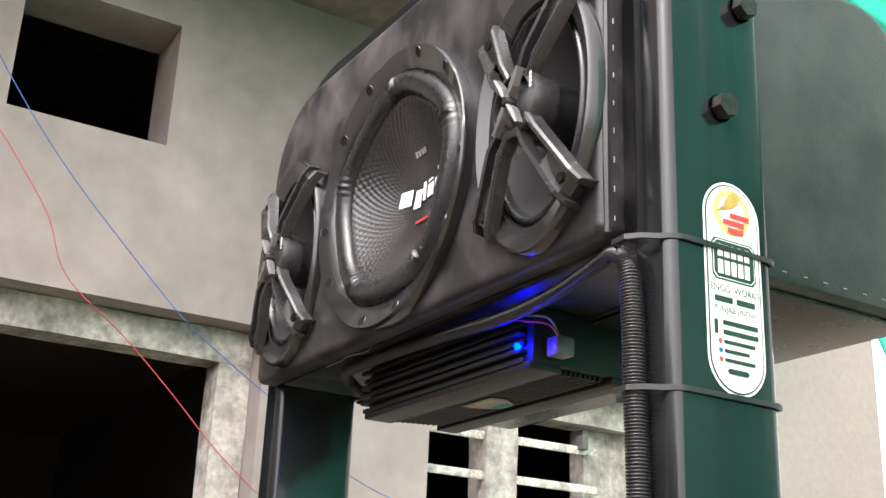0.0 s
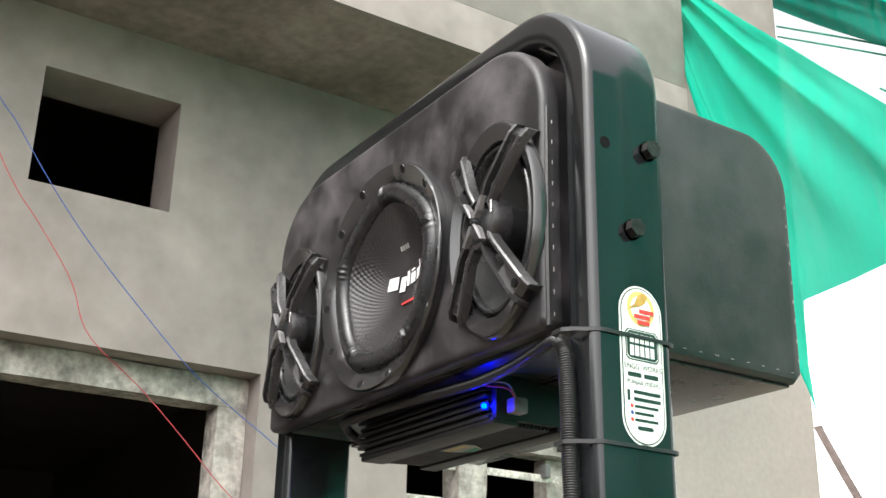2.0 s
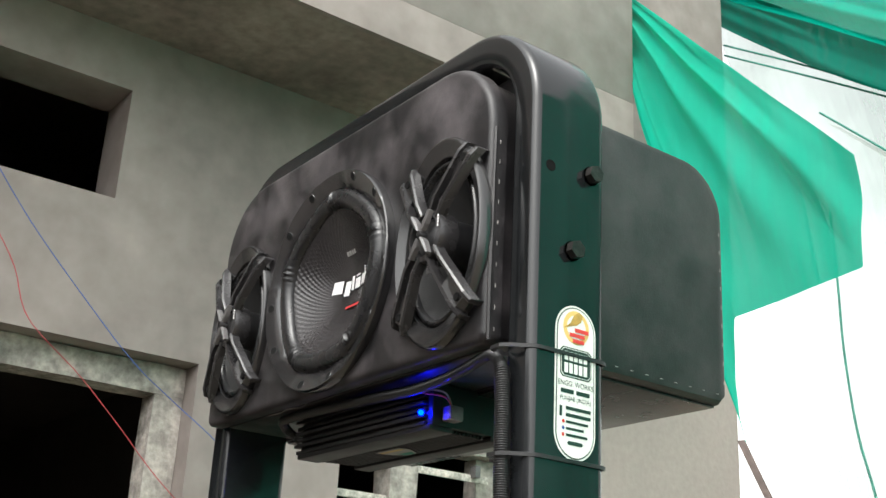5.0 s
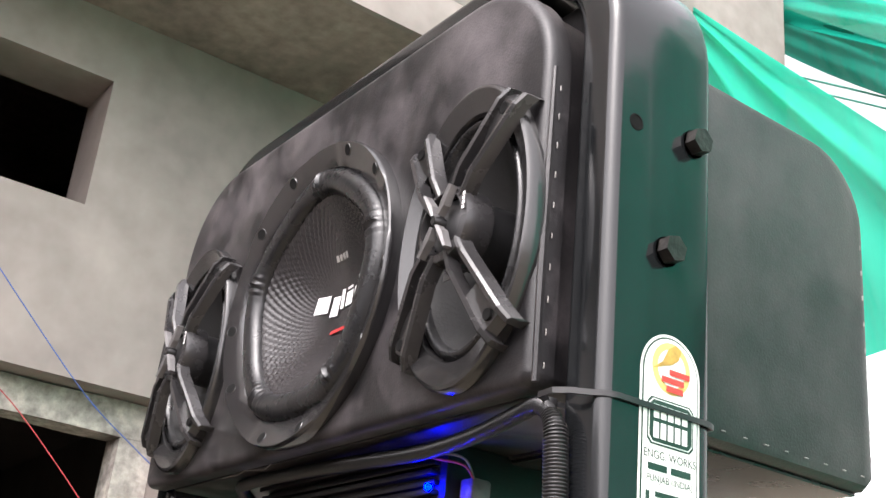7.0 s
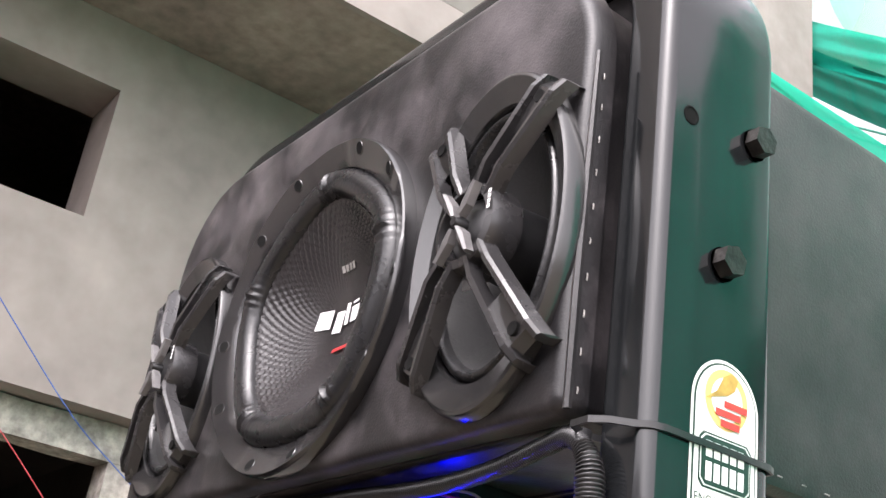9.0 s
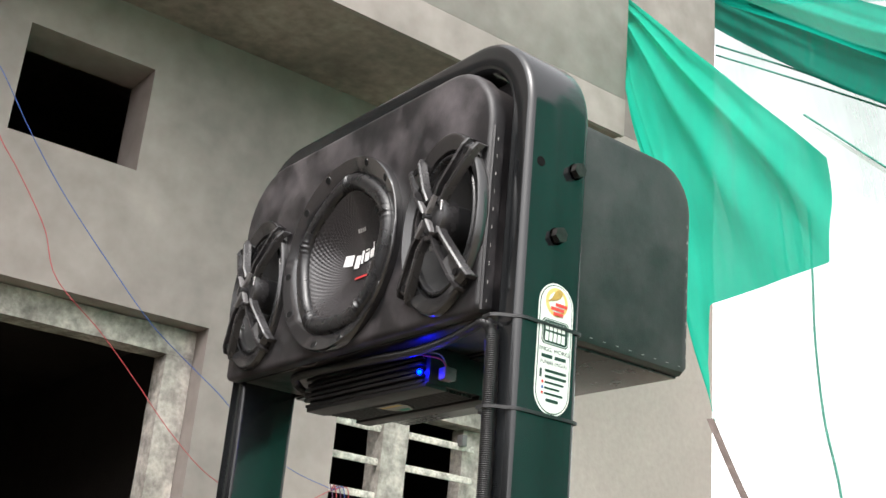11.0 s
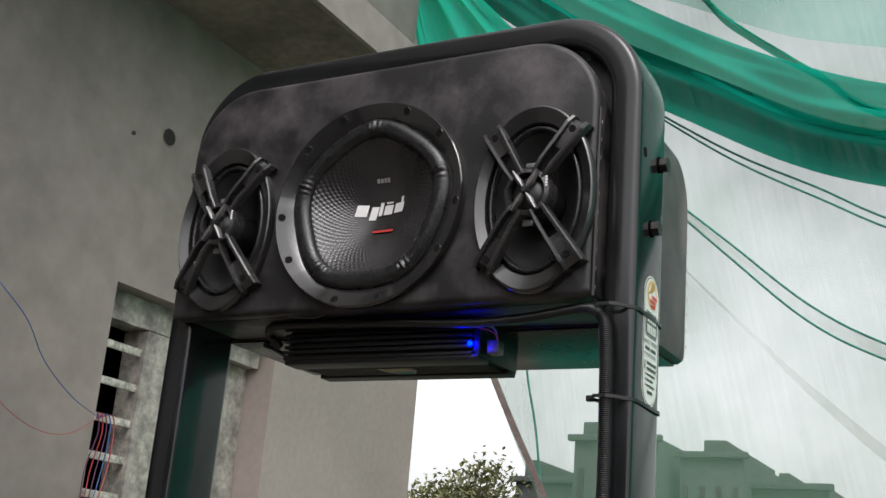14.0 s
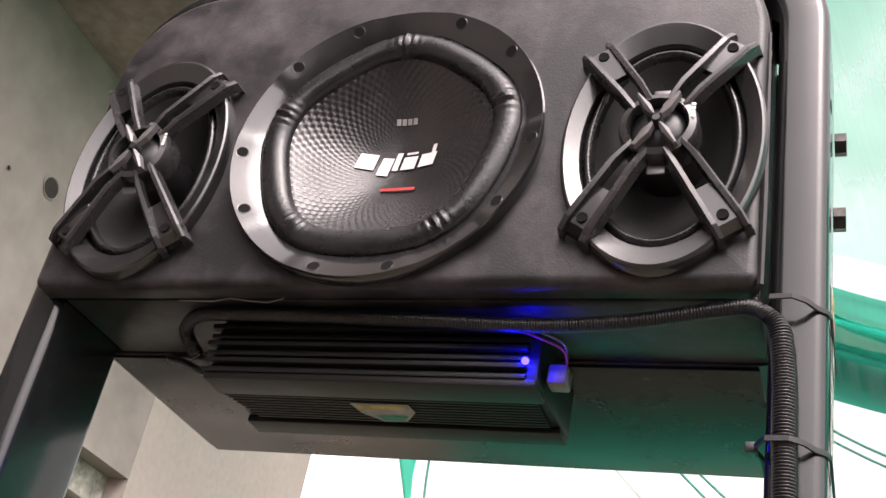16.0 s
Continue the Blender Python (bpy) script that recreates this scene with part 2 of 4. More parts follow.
def loft(bm, rings, closed=True, cap0=False, cap1=False):
    """Skins rings of equal length; each ring is a list of points."""
    rows = [[bm.verts.new(p) for p in ring] for ring in rings]
    n = len(rows[0])
    for a, b in zip(rows, rows[1:]):
        for i in range(n if closed else n - 1):
            j = (i + 1) % n
            bm.faces.new((a[i], a[j], b[j], b[i]))
    if cap0:
        bm.faces.new(rows[0][::-1])
    if cap1:
        bm.faces.new(rows[-1])
    return rows


def round_outline(x0, x1, z0, z1, rt, rb, steps=14):
    """Counter-clockwise outline in x, z with rounded top (rt) and bottom (rb) corners."""
    pts = []
    for cx, cz, r, a0 in ((x1 - rt, z1 - rt, rt, 0), (x0 + rt, z1 - rt, rt, 90), (x0 + rb, z0 + rb, rb, 180), (x1 - rb, z0 + rb, rb, 270)):
        for k in range(steps + 1):
            a = radians(a0 + 90 * k / steps)
            pts.append((cx + r * math.cos(a), cz + r * math.sin(a)))
    return pts


def tube(bm, path, radius, sides=8, caps=True):
    """A round rod along a path; radius may be a number or one for each point."""
    path = [Vector(p) for p in path]
    radii = radius if isinstance(radius, list) else [radius] * len(path)
    rings, up = [], Vector((0.13, 0.29, 0.95))
    for i, p in enumerate(path):
        d = (path[min(i + 1, len(path) - 1)] - path[max(i - 1, 0)]).normalized()
        a = d.cross(up)
        a = (a if a.length > 0.05 else d.cross(Vector((1, 0, 0)))).normalized()
        b = d.cross(a)
        up = b if abs(b.dot(up)) > 0.05 else up
        up = a.cross(d)
        rings.append([p + radii[i] * (a * math.cos(2 * math.pi * k / sides) + b * math.sin(2 * math.pi * k / sides)) for k in range(sides)])
    loft(bm, rings, cap0=caps, cap1=caps)
    return bm


def spline(points, count):
    """Catmull-Rom through points, evenly by index."""
    p = [Vector(q) for q in points]
    p = [2 * p[0] - p[1], *p, 2 * p[-1] - p[-2]]
    out, segs = [], len(p) - 3
    for k in range(count):
        u = k / (count - 1) * segs
        i = min(int(u), segs - 1)
        t = u - i
        a, b, c, d = p[i], p[i + 1], p[i + 2], p[i + 3]
        out.append(0.5 * (2 * b + (c - a) * t + (2 * a - 5 * b + 4 * c - d) * t * t + (3 * b - a - 3 * c + d) * t ** 3))
    return out


def ellipse_ring(a, b, y, cx=0.0, cz=0.0, n=72):
    return [(cx + a * math.cos(2 * math.pi * k / n), y, cz + b * math.sin(2 * math.pi * k / n)) for k in range(n)]


# ---- setting: unfinished house ----
WALL_X = -1.38


def wall_with_openings():
    """House wall in the plane x = WALL_X with three openings through it, built of butted blocks."""
    x0, x1 = WALL_X - 0.17, WALL_X
    ys = [-4.0, -0.9, -0.219, 0.142, 0.434, 0.887, 1.637]
    zs = [0.0, 1.2, 2.416, 2.803, 3.12, 3.6]
    def open_at(y, z):
        return (-0.9 < y < 0.434 and z < 2.416) or (-0.219 < y < 0.142 and 2.803 < z < 3.12) or (0.887 < y < 1.637 and 1.2 < z < 2.416)
    bm = bmesh.new()
    grid = {}
    def vert(x, y, z):
        key = (round(x, 4), round(y, 4), round(z, 4))
        if key not in grid:
            grid[key] = bm.verts.new(key)
        return grid[key]
    cell = {}
    for i in range(len(ys) - 1):
        for j in range(len(zs) - 1):
            cell[i, j] = not open_at((ys[i] + ys[i + 1]) / 2, (zs[j] + zs[j + 1]) / 2)
    for (i, j), solid in cell.items():
        if not solid:
            continue
        a, b, c, d = ys[i], ys[i + 1], zs[j], zs[j + 1]
        bm.faces.new([vert(x1, a, c), vert(x1, b, c), vert(x1, b, d), vert(x1, a, d)])
        bm.faces.new([vert(x0, a, c), vert(x0, a, d), vert(x0, b, d), vert(x0, b, c)])
        for di, dj, q in ((-1, 0, ((x1, a, c), (x1, a, d), (x0, a, d), (x0, a, c))), (1, 0, ((x1, b, c), (x0, b, c), (x0, b, d), (x1, b, d))),
                          (0, -1, ((x1, a, c), (x0, a, c), (x0, b, c), (x1, b, c))), (0, 1, ((x1, a, d), (x1, b, d), (x0, b, d), (x0, a, d)))):
            if not cell.get((i + di, j + dj), False):
                bm.faces.new([vert(*p) for p in q])
    return bm


wall = part("wall_west", wall_with_openings(), PLASTER)
tagged(wall, "grey cement-plastered house wall with unglazed openings", "wall", kind="structure")
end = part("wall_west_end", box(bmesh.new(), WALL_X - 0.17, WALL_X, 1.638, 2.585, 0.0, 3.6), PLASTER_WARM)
tagged(end, "paler pinkish plastered end of the house wall, brighter light in its colour", "wall", kind="structure")


# the roof over the wall and the rooms behind it, their darkness put into DARK
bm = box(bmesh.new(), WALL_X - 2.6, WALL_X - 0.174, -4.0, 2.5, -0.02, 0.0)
tagged(part("floor", bm, DARK), "bare room floor, shade put into its colour", "floor", kind="structure")
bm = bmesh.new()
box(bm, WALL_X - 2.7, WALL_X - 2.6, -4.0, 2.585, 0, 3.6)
tagged(part("wall_back", bm, DARK), "rear wall of the room, shade put into its colour", "wall", kind="structure")
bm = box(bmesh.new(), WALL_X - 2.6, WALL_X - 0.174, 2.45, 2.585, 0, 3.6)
tagged(part("wall_side", bm, DARK), "side wall of the room, shade put into its colour", "wall", kind="structure")
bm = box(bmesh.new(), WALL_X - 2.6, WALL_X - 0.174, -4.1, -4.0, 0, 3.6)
tagged(part("wall_end", bm, DARK), "end wall of the room, shade put into its colour", "wall", kind="structure")
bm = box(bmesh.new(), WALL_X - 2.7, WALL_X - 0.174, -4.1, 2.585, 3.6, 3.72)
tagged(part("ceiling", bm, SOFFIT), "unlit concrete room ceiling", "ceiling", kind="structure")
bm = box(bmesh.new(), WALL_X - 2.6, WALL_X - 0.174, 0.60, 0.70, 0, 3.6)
tagged(part("wall_partition", bm, DARK), "partition between the rooms, shade put into its colour", "wall", kind="structure")
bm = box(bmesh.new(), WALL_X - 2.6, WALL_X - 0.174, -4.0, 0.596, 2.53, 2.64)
tagged(part("wall_loft", bm, DARK), "loft slab between door and vent, shade put into its colour", "wall", kind="structure")


def slab_soffit():
    """Projecting slab with an uneven underside left by its formwork."""
    bm = bmesh.new()
    xs = [WALL_X + 0.002 + 0.430 * i / 10 for i in range(11)]
    ys = [-4.0 + 5.59 * j / 60 for j in range(61)]
    low = [[bm.verts.new((x, y, 3.29 + 0.006 * noise.noise(Vector((x * 5, y * 5, 0))) * (0 < i < 10))) for i, x in enumerate(xs)] for y in ys]
    top = [[bm.verts.new((x, y, 3.42)) for x in (xs[0], xs[-1])] for y in (ys[0], ys[-1])]
    for a, b in zip(low, low[1:]):
        for i in range(10):
            bm.faces.new((a[i], b[i], b[i + 1], a[i + 1]))
    bm.faces.new([top[0][0], top[0][1], top[1][1], top[1][0]])
    bm.faces.new([*low[0], top[0][1], top[0][0]])
    bm.faces.new([*low[-1][::-1], top[1][0], top[1][1]])
    bm.faces.new([*[r[0] for r in low][::-1], top[0][0], top[1][0]])
    bm.faces.new([*[r[-1] for r in low], top[1][1], top[0][1]])
    return bm


tagged(part("ceiling_slab", slab_soffit(), SOFFIT), "rough brown concrete balcony slab underside", "slab", kind="structure")
bm = box(bmesh.new(), -1.04, -0.930, -4.0, 1.592, 3.421, 4.6, 0.003)
box(bm, -0.9475, -0.930, -4.0, 1.592, 3.286, 3.4205)
tagged(part("wall_parapet", bm, PLASTER), "plastered balcony parapet above the slab edge", "parapet", kind="structure")
bm = box(bmesh.new(), WALL_X - 0.17, WALL_X - 0.001, -4.0, 2.585, 3.602, 5.2)
tagged(part("wall_upper", bm, PLASTER), "plastered upper storey wall", "wall", kind="structure")


def frame_bar(name, parent, x0, x1, y0, y1, z0, z1, material=FRAME_CON, rough=0.004):
    """A cast bar with uneven faces."""
    bm = bmesh.new()
    box(bm, x0, x1, y0, y1, z0, z1)
    bmesh.ops.subdivide_edges(bm, edges=[e for e in bm.edges if e.calc_length() > 0.25], cuts=14, use_grid_fill=True)
    for v in bm.verts:
        v.co += rough * noise.noise_vector(v.co * 14)
    return part(name, bm, material, parent, angle=60)


door = thing("door_1", "rough cast concrete door frame in an open doorway", "door frame", (WALL_X - 0.1, -0.2, 0), kind="structure")
def place_under(ob, parent):
    ob.matrix_parent_inverse = Matrix.Translation(-parent.location)
    return ob
for nm, a in (("door_head", (WALL_X - 0.15, WALL_X - 0.07, -0.898, 0.432, 2.335, 2.413)), ("door_jamb", (WALL_X - 0.15, WALL_X - 0.07, 0.352, 0.431, 0, 2.334)), ("door_jamb", (WALL_X - 0.15, WALL_X - 0.07, -0.897, -0.82, 0, 2.334))):
    place_under(frame_bar(nm, door, *a), door)

win = thing("window_2", "cast concrete window frame with whitewashed flat bars", "window", (WALL_X - 0.1, 1.26, 1.2), kind="structure")
wx = WALL_X - 0.11
for nm, a in (("frame_jamb", (wx - 0.055, wx + 0.005, 1.450, 1.633, 1.2, 2.33)), ("frame_jamb", (wx - 0.04, wx + 0.05, 0.892, 0.910, 1.2, 2.33)), ("frame_head", (wx - 0.04, wx + 0.05, 0.890, 1.634, 2.332, 2.414)), ("mullion", (wx - 0.04, wx + 0.05, 1.10, 1.195, 1.2, 2.328))):
    place_under(frame_bar(nm, win, *a), win)
for k in range(10):
    z = 2.262 - 0.104 * k
    for y0, y1 in ((0.911, 1.099), (1.196, 1.475)):
        bm = box(bmesh.new(), wx + 0.030, wx + 0.038, y0, y1, z - 0.011, z + 0.011, 0.002)
        place_under(part("grille_bar", bm, BAR, win), win)
bm = box(bmesh.new(), wx + 0.03, wx + 0.062, 1.405, 1.425, 2.262, 2.30, 0.003)
place_under(part("hinge_clip", bm, SILVER, win), win)

for nm, y, z, r in (("wall_hole", 0.99, 2.891, 0.027), ("nail_hole", 0.847, 2.846, 0.006)):
    bm = bmesh.new()
    n = 20
    rim = [(WALL_X + 0.0035, y + 1.1 * r * (1 + 0.12 * math.sin(3 * a)) * math.cos(a), z + 1.1 * r * math.sin(a)) for a in (2 * math.pi * k / n for k in range(n))]
    lip = [(WALL_X + 0.0045, y + r * math.cos(a), z + r * math.sin(a)) for a in (2 * math.pi * k / n for k in range(n))]
    deep = [(WALL_X + 0.001, y + 0.93 * r * math.cos(a), z + 0.93 * r * math.sin(a)) for a in (2 * math.pi * k / n for k in range(n))]
    hole = part(nm, bmesh.new(), PLASTER)
    bm = bmesh.new()
    loft(bm, [rim, lip, deep])
    bm.to_mesh(hole.data)
    bm.free()
    tagged(hole, "chipped round pipe hole in the plaster", "wall hole", kind="structure")
    # flat dark disc on the wall draws the shade of the hole's depth
    bm = bmesh.new()
    bm.faces.new([bm.verts.new((p[0] + 0.0012, p[1], p[2])) for p in deep])
    part("hole_shade_disc", bm, DARK, hole)

# unseen wall added behind the path, dark so that the speaker rims reflect less
bm = box(bmesh.new(), -1.5, 7.0, -4.6, -4.3, 0.0, 3.2)
tagged(part("wall_unseen_south", bm, UNSEEN_WALL), "plain dark unseen wall added across the yard to darken reflections", "wall", kind="structure")

# added below the view, to darken what the cabinet underside reflects
bm = box(bmesh.new(), -1.2, 4.0, 3.3, 3.5, 0.0, 1.45)
tagged(part("wall_unseen_north", bm, UNSEEN_WALL), "low plain unseen wall added behind the net to darken reflections", "wall", kind="structure")

# ground to the horizon
bm = bmesh.new()
rings = [[(r * math.cos(2 * math.pi * k / 48), r * math.sin(2 * math.pi * k / 48), 0.0) for k in range(48)] for r in (2, 8, 30, 120, 500, 2000)]
loft(bm, rings, cap0=True)
tagged(part("ground", bm, GROUND), "packed bare earth yard", "ground", kind="structure")


# ---- shade nets ----
def hung_net(name, left, right, nu, nv, material, label, seed, depth=0.08):
    """A net panel between two edge lines given from top to bottom, creased along slanting pulls."""
    la, ra = spline(left, nv + 1), spline(right, nv + 1)
    bm = bmesh.new()
    rows = []
    for j in range(nv + 1):
        row = []
        for i in range(nu + 1):
            u, v = i / nu, j / nv
            p = la[j].lerp(ra[j], u)
            pull = u * 3.1 + v * 1.1
            p.y += depth * (0.55 * math.sin(6.3 * (pull + 0.25 * math.sin(3 * u + seed))) + 0.35 * math.sin(15.7 * (u * 1.6 + v * 0.55) + seed) + 0.9 * noise.noise(Vector((u * 4, v * 4, seed))))
            row.append(bm.verts.new(p))
        rows.append(row)
    for a, b in zip(rows, rows[1:]):
        for i in range(nu):
            bm.faces.new((a[i], a[i + 1], b[i + 1], b[i]))
    return tagged(part(name, bm, material, angle=80), label, "shade net")


screen = hung_net("shade_net", [(-1.75, 2.75, 4.9), (-1.45, 2.75, 4.1), (-1.30, 2.75, 3.2), (-1.12, 2.75, 2.5), (-0.80, 2.75, 1.85)], [(2.0, 2.8, 5.4), (2.0, 2.8, 4.4), (2.0, 2.8, 3.5), (2.0, 2.8, 2.6), (2.0, 2.8, 1.75)], 130, 60, NET_THIN, "pale single-layer shade net hung as a screen", 1.0, 0.05)
# unseen panel added so that the cabinet underside reflects green
hung_net("shade_net", [(-0.86, 2.77, 1.90), (-0.86, 2.77, 1.2), (-0.86, 2.77, 0.2)], [(2.0, 2.81, 1.80), (2.0, 2.81, 1.1), (2.0, 2.81, 0.2)], 60, 20, NET, "unseen doubled green shade net added at the yard foot for reflections", 5.0, 0.05)
hung_net("shade_net", [(-1.50, 2.70, 5.4), (-1.35, 2.70, 4.75), (-1.22, 2.70, 4.42)], [(2.1, 2.72, 5.6), (2.1, 2.72, 4.2), (2.1, 2.72, 3.0)], 110, 40, NET_MID, "second layer of green shade net over the screen", 2.0, 0.06)
# unseen panels carried on round the yard; the arch sides reflect their green
hung_net("shade_net", [(1.98, 2.76, 5.6), (1.98, 2.76, 3.2), (1.98, 2.76, 0.5)], [(2.9, 2.3, 4.6), (2.9, 2.3, 2.6), (2.9, 2.3, 0.3)], 24, 24, NET, "unseen doubled green shade net closing the yard corner", 3.0)
hung_net("shade_net", [(2.9, 2.3, 4.6), (2.9, 2.3, 2.6), (2.9, 2.3, 0.3)], [(2.9, 0.9, 4.0), (2.9, 0.9, 2.2), (2.9, 0.9, 0.3)], 24, 24, NET, "unseen doubled green shade net along the yard side", 4.0)
def fan_net(name, gather, rim, nu, nv, material, label, seed):
    """A net drawn together at one point and spread to a far rim, with folds that fan out from the knot."""
    g = Vector(gather)
    far = []
    legs = [Vector(p) for p in rim]
    for i in range(nu + 1):
        u = i / nu * (len(legs) - 1)
        k = min(int(u), len(legs) - 2)
        far.append(legs[k].lerp(legs[k + 1], u - k))
    bm = bmesh.new()
    rows = []
    for j in range(nv + 1):
        v = j / nv
        row = []
        for i, f in enumerate(far):
            u = i / nu
            start = g + Vector((0.10 * (u - 0.4), 0, 0.03 * u))
            p = start.lerp(f, v)
            p.y += (0.035 * math.sin(2 * math.pi * (3.2 * u + 0.3 * math.sin(6 * u + seed))) + 0.007 * math.sin(2 * math.pi * 9 * u + seed)) * math.sin(math.pi * min(1, 0.15 + 0.8 * v)) * (1 - 0.55 * v)
            p.y += 0.03 * noise.noise(Vector((u * 5, v * 4, seed)))
            row.append(bm.verts.new(p))
        rows.append(row)
    for a, b in zip(rows, rows[1:]):
        for i in range(nu):
            bm.faces.new((a[i], a[i + 1], b[i + 1], b[i]))
    return tagged(part(name, bm, material, angle=80), label, "shade net")


flap = fan_net("shade_net", (-1.035, 1.62, 3.83), [(-0.540, 1.60, 2.255), (-0.560, 1.60, 2.345), (-0.572, 1.60, 2.46), (-0.568, 1.60, 2.632), (-0.36, 1.60, 2.650), (-0.160, 1.60, 2.668), (-0.162, 1.60, 2.82), (-0.165, 1.60, 2.977)], 120, 40, NET, "doubled green shade net flap tied at the parapet", 2.0)
bm = bmesh.new()
hem = spline([(-0.562, 1.595, 2.295), (-0.488, 1.595, 2.15), (-0.414, 1.595, 2.015), (-0.28, 1.595, 1.77), (-0.08, 1.595, 1.45)], 24)
loft(bm, [[p + Vector((-0.010, 0, 0)), p + Vector((0.010, 0.004, 0)), p + Vector((0.010, 0.008, 0)), p + Vector((-0.010, 0.006, 0))] for p in hem])
part("hem_tape", bm, HEM, flap, "faded brownish hem tape")


def net_band(name, path, width, folds, material, label, seed):
    """A gathered roll of net swagged along a path, with lengthwise folds."""
    pts = spline(path, 60)
    bm = bmesh.new()
    rings = []
    for i, p in enumerate(pts):
        d = (pts[min(i + 1, 59)] - pts[max(i - 1, 0)]).normalized()
        side = d.cross(Vector((0, -1, 0))).normalized()
        w = width[0] + (width[1] - width[0]) * i / 59
        ring = []
        for k in range(25):
            s = k / 24 - 0.5
            ring.append(p - side * s * w + Vector((0, 0.10 * w * math.cos(2 * math.pi * folds * s + seed + 0.04 * i) + 0.06 * noise.noise(Vector((i * 0.1, s * 4, seed))), 0)))
        rings.append(ring)
    loft(bm, rings, closed=False)
    return tagged(part(name, bm, material, angle=80), label, "shade net")


net_band("shade_net", [(-1.75, 2.66, 4.78), (-1.40, 2.66, 4.45), (-1.05, 2.66, 4.15), (-0.67, 2.66, 3.85), (-0.27, 2.66, 3.60), (0.12, 2.66, 3.385), (0.51, 2.66, 3.25), (1.1, 2.66, 3.12), (2.1, 2.6, 3.0)], (0.15, 0.26), 1.5, NET_BAND, "shade net gathered into a swag, fold shade in its dark green", 0.5)
net_band("shade_net", [(-1.75, 2.64, 4.88), (-1.32, 2.64, 4.53), (-0.95, 2.64, 4.26), (-0.56, 2.64, 3.97), (-0.18, 2.64, 3.72), (0.20, 2.64, 3.51), (0.52, 2.64, 3.40), (1.1, 2.64, 3.27), (2.1, 2.6, 3.15)], (0.15, 0.27), 1.5, NET_SWAG, "bright green shade net fold above the swag", 2.1)
# creases are separate strips; their colour carries the shading of the folds
net_band("shade_net", [(-0.66, 2.67, 4.62), (-0.274, 2.67, 4.07), (-0.11, 2.67, 3.88), (0.168, 2.67, 3.65), (0.401, 2.67, 3.46), (0.9, 2.67, 3.33), (2.0, 2.6, 3.2)], (0.025, 0.035), 1.0, NET_SWAG, "green crease strip over the second layer, fold shading in its colour", 1.2)
net_band("shade_net", [(-0.95, 2.70, 3.73), (-0.50, 2.70, 3.305), (-0.155, 2.70, 2.985), (0.155, 2.70, 2.71), (0.475, 2.70, 2.535), (1.1, 2.70, 2.27), (2.0, 2.7, 2.05)], (0.01, 0.07), 1.0, NET_FAINT, "beige fold strip along the pale net, fold shading in its colour", 0.3)
net_band("shade_net", [(-0.45, 2.71, 3.05), (-0.05, 2.71, 2.637), (0.154, 2.71, 2.43), (0.466, 2.71, 2.16), (1.0, 2.71, 1.8)], (0.002, 0.06), 1.0, NET_FAINT, "faint brownish crease strip on the pale net, fold shading in its colour", 0.9)
# the last two rods trace the edge lines of the beige fold
for nm, r, a in (("net_cord", 0.0045, [(-1.0, 2.70, 3.4), (-0.99, 2.70, 3.1), (-0.985, 2.70, 2.85), (-0.955, 2.70, 2.55), (-0.90, 2.70, 2.30), (-0.84, 2.70, 1.9)]),
                 ("net_cord", 0.0042, [(-1.45, 2.68, 4.30), (-0.98, 2.68, 3.98), (-0.57, 2.68, 3.67), (-0.16, 2.68, 3.38), (0.16, 2.68, 3.20), (0.50, 2.68, 3.01), (1.2, 2.68, 2.75), (2.0, 2.7, 2.55)]),
                 ("net_cord", 0.004, [(-1.45, 2.68, 4.25), (-0.97, 2.68, 3.93), (-0.55, 2.68, 3.64), (-0.15, 2.68, 3.345), (0.17, 2.68, 3.155), (0.51, 2.68, 2.97), (1.2, 2.68, 2.70), (2.0, 2.7, 2.5)]),
                 ("net_cord", 0.0042, [(-1.0, 2.68, 3.80), (-0.50, 2.68, 3.32), (-0.155, 2.68, 3.01), (0.16, 2.68, 2.735), (0.48, 2.68, 2.56), (1.1, 2.68, 2.3), (2.0, 2.7, 2.1)]),
                 ("net_cord", 0.0042, [(-0.50, 2.68, 3.29), (-0.16, 2.68, 2.96), (0.15, 2.68, 2.68), (0.47, 2.68, 2.51), (1.1, 2.68, 2.24), (2.0, 2.7, 2.0)])):
    part(nm, tube(bmesh.new(), spline(a, 40), r, 6), ROPE, screen)


# ---- far rooftops and tree ----
def far_house(x, y, w, h, steps, label):
    base = thing("house", label, "house", (x, y, 0))
    z = 0
    for k, (dx, ww, zz) in enumerate(steps):
        bm = box(bmesh.new(), dx - ww / 2, dx + ww / 2, -3, 3, z if k == 0 else h, zz, 0.03)
        part("wall" if k == 0 else "roof_room", bm, FAR_WALL, base)
    bm = box(bmesh.new(), -w / 2 - 0.1, w / 2 + 0.1, -3.2, -2.98, h - 0.12, h + 0.06, 0.02)
    part("parapet", bm, FAR_WALL, base)
    for k in range(4):
        bm = box(bmesh.new(), -w / 2 + w * (k + 0.3) / 4, -w / 2 + w * (k + 0.6) / 4, -3.05, -2.99, h - 2.0, h - 0.9)
        part("window", bm, DARK, base)
    return base


far_house(-10.6, 33, 2.6, 6.75, [(0, 2.5, 6.75), (-0.5, 1.0, 7.2), (0.6, 0.4, 7.0)], "distant flat-roofed house with a roof tank beyond the net")
far_house(-8.1, 34, 1.9, 6.45, [(0, 1.8, 6.45), (0.1, 0.65, 6.85)], "distant flat-roofed house with a stair room beyond the net")
far_house(-6.2, 35, 2.3, 5.75, [(0, 2.2, 5.75), (-0.1, 0.3, 6.1)], "distant lower flat-roofed house beyond the net")
